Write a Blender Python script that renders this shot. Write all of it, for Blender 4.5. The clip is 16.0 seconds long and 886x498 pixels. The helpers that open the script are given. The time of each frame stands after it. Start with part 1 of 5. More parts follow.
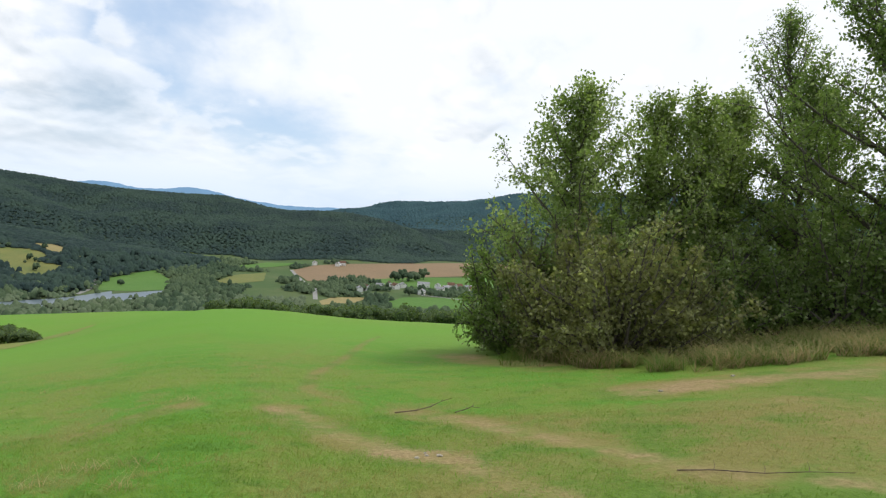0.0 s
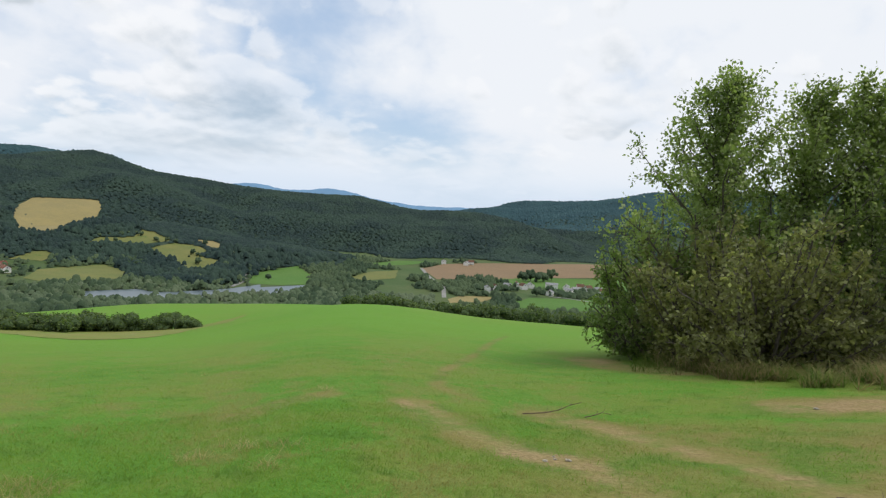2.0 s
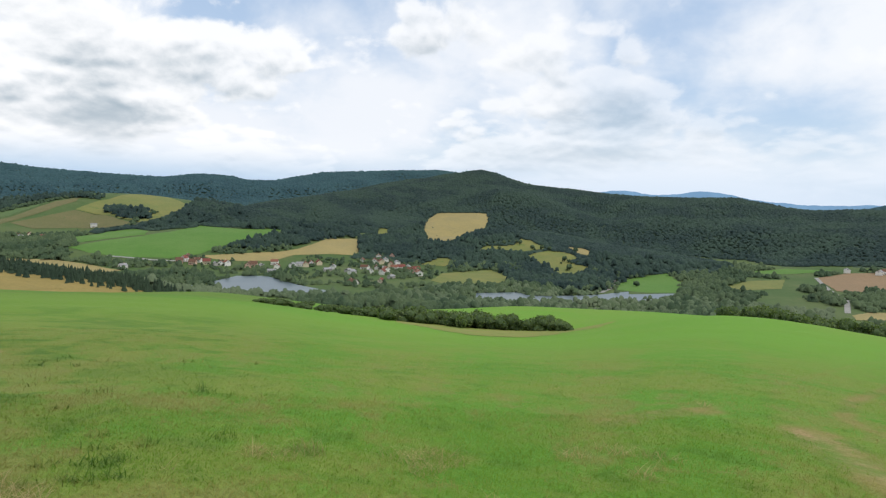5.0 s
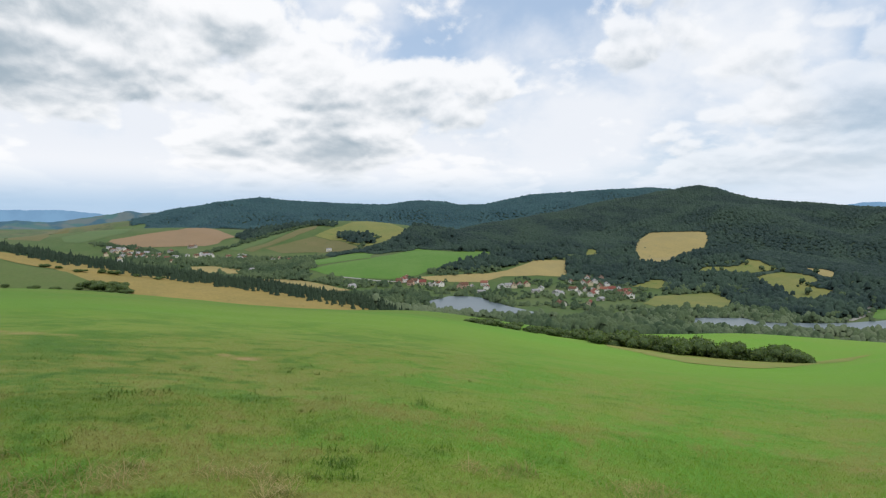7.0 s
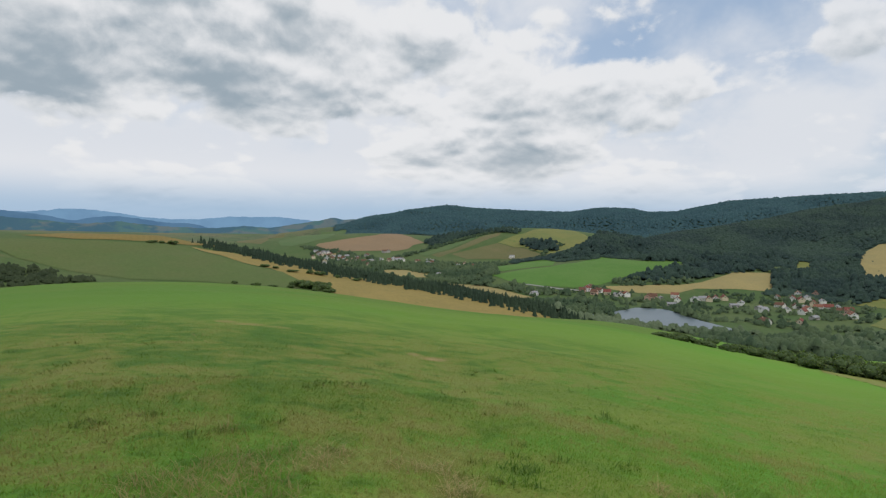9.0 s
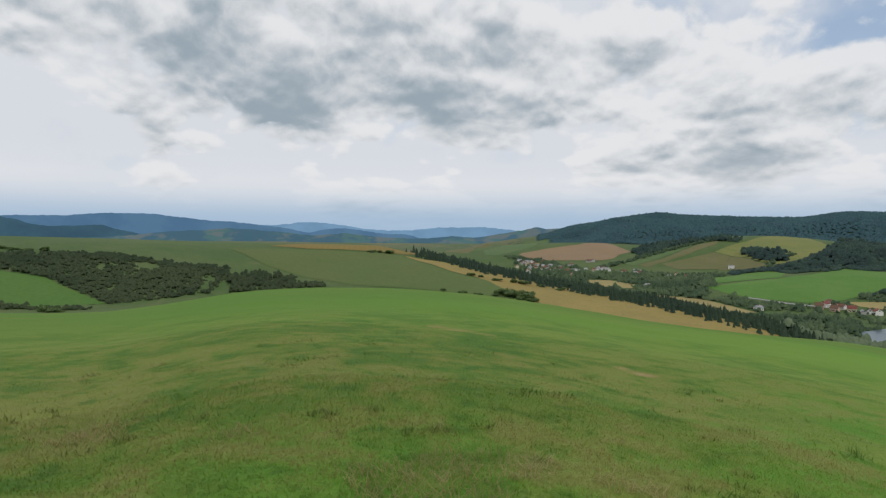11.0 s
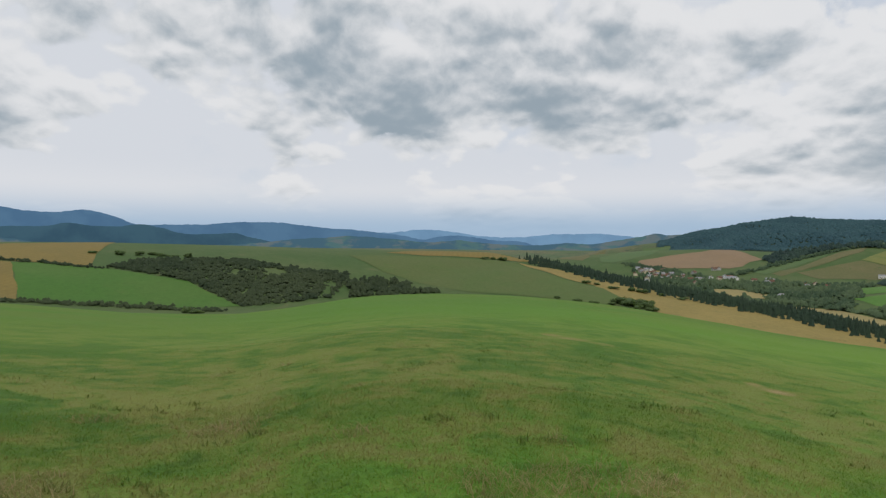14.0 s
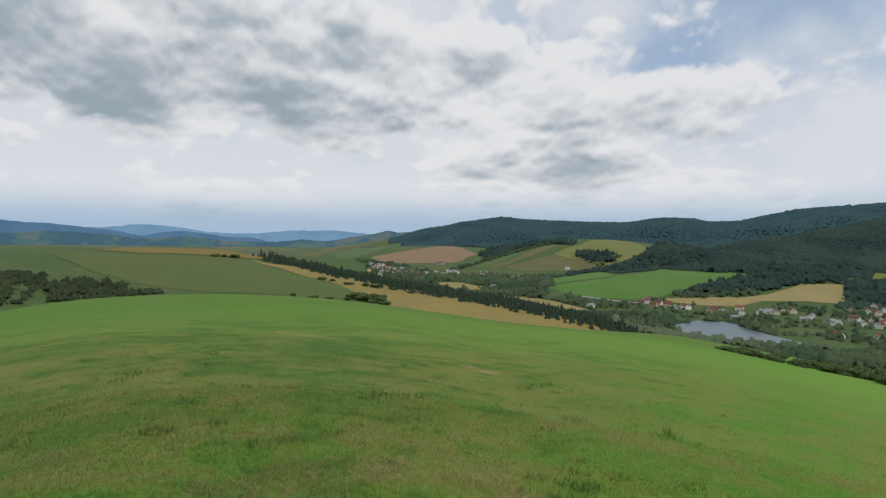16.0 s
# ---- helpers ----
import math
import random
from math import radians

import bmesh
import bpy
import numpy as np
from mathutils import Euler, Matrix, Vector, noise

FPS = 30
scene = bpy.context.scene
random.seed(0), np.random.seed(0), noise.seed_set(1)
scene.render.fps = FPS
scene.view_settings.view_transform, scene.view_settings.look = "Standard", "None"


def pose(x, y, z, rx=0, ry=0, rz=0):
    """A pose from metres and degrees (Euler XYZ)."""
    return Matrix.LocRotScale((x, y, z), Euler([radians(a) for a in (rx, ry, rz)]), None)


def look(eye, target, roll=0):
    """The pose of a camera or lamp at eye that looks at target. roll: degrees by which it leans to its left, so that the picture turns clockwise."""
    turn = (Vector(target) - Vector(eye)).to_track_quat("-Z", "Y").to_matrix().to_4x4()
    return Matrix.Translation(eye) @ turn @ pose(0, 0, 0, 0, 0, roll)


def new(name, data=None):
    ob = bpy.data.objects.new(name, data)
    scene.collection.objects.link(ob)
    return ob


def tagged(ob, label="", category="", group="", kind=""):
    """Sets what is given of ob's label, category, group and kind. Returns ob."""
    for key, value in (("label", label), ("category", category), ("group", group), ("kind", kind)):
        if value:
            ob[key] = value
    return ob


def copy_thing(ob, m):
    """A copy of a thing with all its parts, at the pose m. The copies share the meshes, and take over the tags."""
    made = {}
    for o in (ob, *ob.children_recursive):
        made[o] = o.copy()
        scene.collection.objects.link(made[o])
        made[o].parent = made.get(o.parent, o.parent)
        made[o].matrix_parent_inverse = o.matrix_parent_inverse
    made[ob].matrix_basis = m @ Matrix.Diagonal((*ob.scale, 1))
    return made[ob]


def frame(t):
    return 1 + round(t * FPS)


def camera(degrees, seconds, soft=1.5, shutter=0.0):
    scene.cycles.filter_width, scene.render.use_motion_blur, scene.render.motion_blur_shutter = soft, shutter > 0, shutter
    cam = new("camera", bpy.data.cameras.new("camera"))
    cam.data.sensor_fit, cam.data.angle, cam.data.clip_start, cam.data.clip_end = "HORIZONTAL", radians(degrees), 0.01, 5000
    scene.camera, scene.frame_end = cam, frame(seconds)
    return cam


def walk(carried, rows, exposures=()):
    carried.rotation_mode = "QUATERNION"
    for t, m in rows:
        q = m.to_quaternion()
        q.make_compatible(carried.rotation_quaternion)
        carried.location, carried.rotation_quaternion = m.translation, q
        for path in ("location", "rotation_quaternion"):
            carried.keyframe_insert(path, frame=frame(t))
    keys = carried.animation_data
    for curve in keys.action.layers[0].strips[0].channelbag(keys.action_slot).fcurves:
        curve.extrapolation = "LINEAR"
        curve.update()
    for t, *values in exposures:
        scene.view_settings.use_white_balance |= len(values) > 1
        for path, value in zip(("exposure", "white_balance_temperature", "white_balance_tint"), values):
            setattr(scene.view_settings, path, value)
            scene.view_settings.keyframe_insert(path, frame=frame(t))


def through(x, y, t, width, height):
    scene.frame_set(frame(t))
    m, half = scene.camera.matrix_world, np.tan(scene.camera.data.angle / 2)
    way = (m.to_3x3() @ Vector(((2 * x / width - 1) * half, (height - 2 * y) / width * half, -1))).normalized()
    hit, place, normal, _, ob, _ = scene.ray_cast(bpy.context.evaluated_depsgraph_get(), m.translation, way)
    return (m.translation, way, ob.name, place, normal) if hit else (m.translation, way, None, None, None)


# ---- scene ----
from mathutils.geometry import delaunay_2d_cdt
# camera: seconds, yaw, pitch, roll; it is held at arm's length and turned on the spot
FOV, EYE, ARM = 70.48, 1.6, 0.12
TURN = (
    (0, -0.00, -2.14, -4.00), (0.5, 1.96, -2.07, -4.66), (1, 4.96, -2.62, -4.64), (1.5, 8.43, -2.85, -4.71),
    (2, 11.70, -2.99, -4.19), (2.5, 15.95, -3.12, -3.04), (3, 20.50, -3.30, -2.15), (3.5, 26.72, -3.41, -1.76),
    (4, 33.32, -4.00, -2.08), (6.5, 58.38, -2.65, -0.43), (7, 63.11, -2.48, -0.28), (7.5, 67.22, -2.30, -0.34),
    (8, 71.55, -2.21, -0.35), (8.5, 75.81, -2.07, -0.56), (11, 98.13, -1.23, -0.15), (11.5, 104.79, -0.90, -0.16),
    (12, 110.58, -0.74, -0.08), (12.5, 115.46, -0.63, -0.14), (13, 117.87, -0.67, -0.05), (13.5, 113.99, -0.67, -0.08),
    (14, 108.43, -0.61, -0.02), (14.5, 102.03, -0.71, -0.19), (15, 96.95, -0.54, -0.27), (15.5, 90.93, -0.72, -0.39),
    (16, 84.65, -0.88, -0.19))
cam = camera(FOV, 16.0, soft=1.3)
walk(cam, [(t, pose(-ARM * math.sin(radians(y)), ARM * math.cos(radians(y)), EYE, 90 + p, r, y)) for t, y, p, r in TURN],
     exposures=((0.0, 0.12), (0.5, 0.27), (1.0, 0.20), (2.0, -0.06), (3.5, -0.04), (4.0, 0.02), (6.5, 0.03), (7.0, -0.04), (8.0, -0.23), (11.0, -0.36), (12.5, -0.44), (13.5, -0.42), (16.0, -0.39)))
# -- lie of the land: bearings in degrees, anticlockwise from +y; distances and heights in metres --
def place(az, r):
    a = np.radians(az)
    return -r * np.sin(a), r * np.cos(a)


def curve(x, xs, ys):
    """Smooth interpolation through a few knots."""
    xs, ys = np.asarray(xs, float), np.asarray(ys, float)
    slope = np.gradient(ys, xs, axis=0)
    i = np.clip(np.searchsorted(xs, x) - 1, 0, len(xs) - 2)
    h = xs[i + 1] - xs[i]
    u = np.clip((x - xs[i]) / h, 0, 1)
    if ys.ndim > 1:
        u, h = u[..., None], h[..., None]
    return ((1 + 2 * u) * (1 - u) ** 2 * ys[i] + u * (1 - u) ** 2 * h * slope[i]
            + u * u * (3 - 2 * u) * ys[i + 1] + u * u * (u - 1) * h * slope[i + 1])


def waves(x, y, size, seed):
    """Cheap rolling noise, about -1 to 1."""
    g = np.random.default_rng(seed)
    out = 0
    for k in range(9):
        a, p, s = g.uniform(0, 6.28), g.uniform(0, 6.28), size * g.uniform(0.55, 1.6)
        out = out + np.sin((x * math.cos(a) + y * math.sin(a)) * 6.28 / s + p)
    return out / 4.0


# the meadow round the camera: bearing, then the height at 12, 25, 70, 150, 300 and 600 m
MEADOW_R = (0, 12, 25, 70, 150, 300, 600)
MEADOW = (
    (-180, 0.0, 0.0, 0, -2, -6, -20), (-110, 0.5, 1.2, 4, 8, 12, 10), (-60, 0.1, 0.2, -1, -6, -25, -80),
    (-35, -0.25, -0.6, -4, -14, -42, -100), (-15, -1.1, -2.5, -8.2, -20, -46, -108), (5, -1.5, -3.2, -9.8, -22.3, -47, -110),
    (20, -1.5, -3.2, -9.4, -21.2, -45, -110), (35, -1.8, -4.0, -12.9, -27.6, -45.8, -110), (50, -1.7, -3.8, -12.3, -26.5, -50, -110),
    (65, -1.4, -3.0, -9.2, -21.2, -41.6, -110), (80, -1.1, -2.4, -7.6, -17.8, -42, -106), (95, -0.7, -1.6, -5.4, -13.2, -36, -80),
    (114, -0.5, -1.4, -4.7, -11.4, -30, -60), (128, -0.8, -1.8, -6.2, -15, -32, -60), (150, -0.4, -0.9, -3.2, -8.6, -22, -40),
    (180, 0.0, 0.0, 0, -2, -6, -20))
FLOOR = -105.0

# ridges and hills: slope, width of the top, then bearing, distance and rise seen from the eye (degrees) along the spine
RIDGES = {
    "field_hill": (0.13, 150, ((180, 800, 0.4), (153, 800, 0.1), (137, 800, 0.0), (127, 800, -0.26), (117, 800, -0.62), (104, 800, -0.8),
                               (101, 770, -1.4), (98.4, 740, -2.15), (92.5, 690, -3.35), (86.7, 650, -4.45), (80.8, 620, -5.4), (72.5, 590, -6.8), (66, 560, -9.5))),
    "forest_ridge": (0.31, 120, ((-4, 1600, -3.7), (-1.1, 1650, -3.0), (1.5, 1700, -1.65), (4.3, 1770, -0.47), (6.8, 1830, 0.22), (8.5, 1870, 0.42),
                                 (11, 1930, 0.42), (13.7, 1970, 0.26), (16, 2000, 0.43), (18, 2040, 0.87), (19.5, 2060, 1.15), (22.5, 2100, 1.05),
                                 (26, 2160, 1.06), (30, 2200, 1.26), (33, 2240, 1.57), (35.7, 2250, 1.76), (36.6, 2260, 1.88), (38.3, 2280, 2.32),
                                 (40, 2300, 2.85), (41, 2300, 3.05), (43, 2290, 2.75), (46.3, 2200, 2.15), (52, 1950, 0.85), (57, 1750, 0.0),
                                 (62, 1550, -1.05), (66.4, 1450, -1.6), (68, 1400, -2.3), (69.5, 1350, -3.2), (74, 1300, -5.0))),
    "back_ridge": (0.27, 150, ((95, 2500, -1.8), (91, 2550, -1.2), (88.2, 2600, -0.4), (86.7, 2680, 0.27), (84.4, 2760, 1.0), (82.2, 2820, 1.56),
                               (79, 2900, 1.96), (77.4, 2900, 1.74), (75, 2900, 1.58), (72.5, 2900, 1.5), (68.5, 2920, 1.4), (65.5, 2950, 1.82),
                               (62.9, 2950, 1.73), (61.7, 2950, 1.44), (59.4, 2950, 1.48), (57.2, 2970, 1.96), (55.2, 3000, 2.38), (51.6, 3000, 2.6),
                               (49.2, 3000, 2.74), (46.8, 3000, 2.78), (44.9, 3000, 2.92), (43.5, 3000, 2.78), (38, 3000, 1.8))),
    "right_ridge": (0.27, 150, ((12, 3000, 0.3), (8.45, 3000, 0.68), (7.2, 3000, 1.0), (5.6, 3000, 1.55), (4.4, 3000, 1.8), (1.4, 3000, 1.96), (-1.7, 3000, 2.2),
                                (-3.2, 3000, 2.45), (-6.7, 3000, 3.2), (-20, 3000, 3.8), (-45, 3000, 3.4))),
    "dome": (0.2, 200, ((65, 1900, -1.6), (68, 1900, -0.6), (71.5, 1950, 0.05), (76, 1950, -0.9), (80, 1900, -2.0))),
    "brown_hill": (0.12, 250, ((80, 2000, -1.6), (83, 2000, -0.9), (86, 2050, -0.6), (92, 2000, -1.4), (98, 2000, -2.2))),
    "green_slope": (0.2, 150, ((58, 1450, -2.2), (64, 1350, -2.6), (68, 1300, -3.0), (74, 1250, -4.2))),
    "brown_field_hill": (0.1, 120, ((14, 1400, -4.2), (6, 1450, -3.5), (-2, 1500, -3.3), (-12, 1500, -3.2), (-35, 1500, -3.0))),
    "village_slope": (0.16, 120, ((36, 1350, -2.4), (31, 1280, -3.4))),
    "far_hills": (0.06, 300, ((84, 3400, -1.0), (94, 3300, -0.75), (104, 3200, -0.7), (115, 3000, -0.55), (128, 3000, -0.45), (145, 3000, -0.25), (170, 3000, -0.2))),
}


def spine_height(x, y, key):
    slope, width, spine = RIDGES[key]
    az, r, el = (np.array(c, float) for c in zip(*spine))
    px, py = place(az, r)
    pz = EYE + r * np.tan(np.radians(el))
    best, top, level, weight = np.full(x.shape, 1e9), np.full(x.shape, -1e9), 0.0, 0.0
    for i in range(len(r) - 1):
        dx, dy = px[i + 1] - px[i], py[i + 1] - py[i]
        u = np.clip(((x - px[i]) * dx + (y - py[i]) * dy) / (dx * dx + dy * dy), 0, 1)
        d = np.hypot(x - px[i] - u * dx, y - py[i] - u * dy)
        crest, near = pz[i] + u * (pz[i + 1] - pz[i]), 1 / (d * d + 300) ** 2
        top = np.maximum(top, crest - slope * (np.sqrt(d * d + width * width) - width))
        level, weight, best = level + crest * near, weight + near, np.minimum(best, d)
    if key == "field_hill":  # the hill breaks off towards the valley
        top = level / weight - slope * (np.sqrt(best * best + width * width) - width)
        beyond = (x + 732) * -0.86 + (y + 108) * 0.51 - 25
        top = top - 0.34 * (np.sqrt(beyond * beyond + 900) + beyond) / 2
    elif slope > 0.25:  # the wooded ridges keep their saddles along the crest
        crest, u = level / weight - slope * (np.sqrt(best * best + width * width) - width), np.clip((best - 50) / 250, 0, 1)
        top = crest + (top - crest) * u * u * (3 - 2 * u)
    return top + 0.035 * np.minimum(best, 400) * waves(x, y, 420, 5) * (slope > 0.25)


def meadow_height(x, y):
    r, az = np.hypot(x, y), np.degrees(np.arctan2(-x, y))
    table = np.array([(row[0], 0, *row[1:]) for row in MEADOW])
    rows = curve(az, table[:, 0], table[:, 1:])
    knots = np.array(MEADOW_R, float)
    slope = np.gradient(rows, knots, axis=-1)
    i = np.clip(np.searchsorted(knots, r) - 1, 0, len(knots) - 2)
    take = lambda a, j: np.take_along_axis(a, j[..., None], -1)[..., 0]
    h = knots[i + 1] - knots[i]
    u = np.clip((r - knots[i]) / h, 0, 1)
    return ((1 + 2 * u) * (1 - u) ** 2 * take(rows, i) + u * (1 - u) ** 2 * h * take(slope, i)
            + u * u * (3 - 2 * u) * take(rows, i + 1) + u * u * (u - 1) * h * take(slope, i + 1))


def soft_max(a, b, k):
    h = np.clip(0.5 + 0.5 * (a - b) / k, 0, 1)
    return b + (a - b) * h + k * h * (1 - h)


def land(x, y):
    """Height of the ground."""
    x, y = np.asarray(x, float), np.asarray(y, float)
    r = np.hypot(x, y)
    z = meadow_height(x, y) - np.maximum(r - 600, 0) * 0.1
    z = z + 0.05 * waves(x, y, 9, 1) * np.clip(r / 8, 0, 1) + 0.25 * waves(x, y, 60, 2) * np.clip(r / 90, 0, 1)
    z = soft_max(z, FLOOR + waves(x, y, 260, 3) * np.clip((r - 800) / 500, 0.25, 1.5), 6)
    for key in RIDGES:
        z = np.where(r > 180, soft_max(z, spine_height(x, y, key), 10 * np.clip((r - 180) / 300, 0.01, 1)), z)
    return z
# -- end of the lie of the land --


# -- sky, clouds and sun --
SUN_AZ, SUN_EL = -65.0, 56.0


def toward(az, el):
    a, e = radians(az), radians(el)
    return Vector((-math.sin(a) * math.cos(e), math.cos(a) * math.cos(e), math.sin(e)))


class Nodes:
    """Short hand for building a node tree."""

    def __init__(self, tree):
        self.tree = tree
        tree.nodes.clear()

    def add(self, kind, **inputs):
        node = self.tree.nodes.new(kind)
        for key, value in inputs.items():
            slot = int(key[1:]) if key[0] == "i" and key[1:].isdigit() else key.replace("_", " ")
            self.put(node.inputs[slot], value)
        return node

    def put(self, socket, value):
        if hasattr(value, "is_output"):
            self.tree.links.new(value, socket)
        else:
            socket.default_value = value

    def math(self, op, a, b=0.0, c=0.0, clamp=False):
        node = self.tree.nodes.new("ShaderNodeMath")
        node.operation, node.use_clamp = op, clamp
        for k, v in enumerate((a, b, c)):
            self.put(node.inputs[k], v)
        return node.outputs[0]

    def vec(self, op, a, b=(0, 0, 0)):
        node = self.tree.nodes.new("ShaderNodeVectorMath")
        node.operation = op
        self.put(node.inputs[0], a), self.put(node.inputs[1], b)
        return node.outputs["Value" if op in ("DOT_PRODUCT", "LENGTH", "DISTANCE") else "Vector"]

    def noise(self, vector, scale, detail=4.0, rough=0.55, distort=0.0):
        return self.add("ShaderNodeTexNoise", Vector=vector, Scale=scale, Detail=detail, Roughness=rough, Distortion=distort).outputs["Fac"]

    def span(self, value, a, b, lo=0.0, hi=1.0, smooth=True):
        node = self.tree.nodes.new("ShaderNodeMapRange")
        node.interpolation_type = "SMOOTHSTEP" if smooth else "LINEAR"
        for k, v in enumerate((value, a, b, lo, hi)):
            self.put(node.inputs[k], v)
        return node.outputs[0]

    def mix(self, fac, a, b, blend="MIX"):
        node = self.tree.nodes.new("ShaderNodeMix")
        node.data_type, node.blend_type = "RGBA", blend
        self.put(node.inputs[0], fac), self.put(node.inputs[6], a), self.put(node.inputs[7], b)
        return node.outputs[2]


def make_world():
    world = bpy.data.worlds.new("sky")
    world.use_nodes = True
    scene.world = world
    n = Nodes(world.node_tree)
    way = n.add("ShaderNodeTexCoord").outputs["Generated"]
    sky = n.tree.nodes.new("ShaderNodeTexSky")
    sky.sky_type, sky.sun_disc = "NISHITA", False
    sky.sun_elevation, sky.sun_rotation, sky.air_density, sky.dust_density = radians(SUN_EL), radians(-SUN_AZ), 1.0, 1.0
    clear = n.mix(1.0, sky.outputs[0], (0.15, 0.15, 0.15, 1), "MULTIPLY")
    clear = n.mix(0.65, clear, (0.52, 0.66, 0.86, 1))
    split = n.add("ShaderNodeSeparateXYZ", Vector=way)
    rise = n.math("MAXIMUM", split.outputs[2], 0.0)

    # clouds flatten towards the horizon
    deep = n.math("MULTIPLY", n.math("LOGARITHM", n.math("ADD", rise, 0.11), 2.718), 0.5)

    def level(lift, offset=(0.0, 0.0, 0.0)):
        """Place among the clouds, looked at a little higher up by lift."""
        return n.vec("ADD", n.add("ShaderNodeCombineXYZ", X=split.outputs[0], Y=split.outputs[1], Z=deep).outputs[0], (offset[0], offset[1], offset[2] + lift))

    sway = n.add("ShaderNodeTexNoise", Vector=level(0.0), Scale=6.0, Detail=3.0).outputs["Color"]
    sway = n.vec("MULTIPLY", n.vec("SUBTRACT", sway, (0.5, 0.5, 0.5)), (0.07, 0.07, 0.05))

    def cells(at, scale):
        node = n.add("ShaderNodeTexVoronoi", Vector=at, Scale=scale)
        node.feature = "SMOOTH_F1"
        node.inputs["Smoothness"].default_value = 0.35
        return n.math("SUBTRACT", 0.45, node.outputs["Distance"])

    def puffs(lift, fine=True):
        """Heaped cloud round its mean; without fine only its broad body."""
        at = n.vec("ADD", level(lift, (3.1, 1.7, 0.4)), sway)
        total = n.math("MULTIPLY", n.math("SUBTRACT", n.noise(at, 3.7, 2.0, 0.5), 0.5), 0.9)
        total = n.math("ADD", total, n.math("MULTIPLY", cells(at, 8.5), 0.24))
        if fine:
            for part_, amount in ((cells(at, 20.0), 0.17), (cells(at, 44.0), 0.07), (n.math("SUBTRACT", n.noise(at, 15.0, 8.0, 0.6), 0.5), 0.36)):
                total = n.math("ADD", total, n.math("MULTIPLY", part_, amount))
        return total

    def mass(az, el, wide):
        d = n.vec("DISTANCE", way, toward(az, el))
        return n.math("EXPONENT", n.math("MULTIPLY", n.math("MULTIPLY", d, d), -1.0 / (wide * wide)))

    def weigh(value, *rows):
        for az, el, wide, amount in rows:
            value = n.math("ADD", value, n.math("MULTIPLY", mass(az, el, wide), amount))
        return value

    strong = n.span(n.vec("DOT_PRODUCT", way, toward(100, 12)), 0.15, 0.9, 0.42, 0.95)
    # a high veil, thin where the sky shows through
    thin = n.noise(n.vec("ADD", level(0.0, (0.3, 5.1, 2.2)), sway), 3.0, 6.0, 0.55)
    veil = weigh(thin, (-25, 25, 0.6, 0.22), (23, 7, 0.11, -0.14), (14, 8, 0.08, -0.10), (57, 20, 0.13, -0.12), (42, 6, 0.06, -0.06), (105, 14, 0.6, 0.15), (136, 10, 0.22, 0.22))
    clouds = n.mix(n.span(veil, 0.34, 0.60), clear, n.mix(strong, (0.93, 0.96, 1.0, 1), (0.86, 0.90, 0.97, 1)))
    # heaped clouds with white tops and grey undersides, heaviest over the open country
    over = ((95, 17, 0.5, 0.07), (119, 15, 0.17, 0.13), (101, 16, 0.12, 0.07), (146, 13, 0.08, 0.08), (132, 22, 0.14, 0.05), (84, 9, 0.14, 0.05), (72, 14, 0.10, 0.06), (64, 12, 0.12, 0.05),
            (105, 6.5, 0.07, -0.12), (117, 6, 0.08, -0.15), (130, 6.5, 0.08, -0.14), (142, 7, 0.06, -0.08), (57, 20, 0.10, -0.16), (30, 20, 0.4, -0.03), (-25, 20, 0.6, -0.14))
    heap, above, crown = weigh(puffs(0.0), *over), weigh(puffs(0.06, False), *over), puffs(0.018)
    shade = n.math("ADD", n.math("MULTIPLY", above, 0.68), n.math("MULTIPLY", crown, 0.55))
    shade = n.math("ADD", shade, n.math("MULTIPLY", n.math("SUBTRACT", crown, puffs(0.0)), 1.0))
    # the thickest heaps let least light through
    shade = weigh(shade, (119.5, 15.5, 0.13, 0.20), (124, 10, 0.06, 0.10), (112, 11, 0.06, 0.10), (101, 15, 0.11, 0.12), (92, 20, 0.10, 0.06), (88, 11, 0.10, 0.08), (74, 9, 0.08, 0.08), (146, 12, 0.06, 0.12), (64, 12, 0.08, 0.06), (90, 5, 0.5, -0.06))
    body = n.mix(n.span(shade, -0.10, 0.44), (1.0, 1.01, 1.03, 1), (0.375, 0.465, 0.54, 1))
    clouds = n.mix(n.math("MULTIPLY", n.span(heap, -0.08, 0.02), strong), clouds, body)
    open_side = n.span(n.vec("DOT_PRODUCT", way, toward(108, 0)), 0.2, 0.85)
    pale = n.mix(n.span(rise, 0.05, 0.13), n.mix(0.5, clouds, n.mix(open_side, (0.80, 0.88, 0.98, 1), (1.03, 1.03, 1.05, 1))), clouds)
    dim = n.mix(open_side, n.mix(0.45, pale, (0.58, 0.73, 0.92, 1)), n.mix(0.85, pale, (0.41, 0.60, 0.82, 1)))
    low = n.mix(n.span(rise, 0.018, 0.088), dim, pale)
    back = n.add("ShaderNodeBackground", Color=low, Strength=1.0)
    n.put(n.add("ShaderNodeOutputWorld").inputs[0], back.outputs[0])


make_world()
sun = new("sun", bpy.data.lights.new("sun", "SUN"))
sun.data.energy, sun.data.angle, sun.data.color = 1.6, radians(12), (1.0, 0.96, 0.88)
sun.matrix_world = look(toward(SUN_AZ, SUN_EL) * 50, (0, 0, 0))

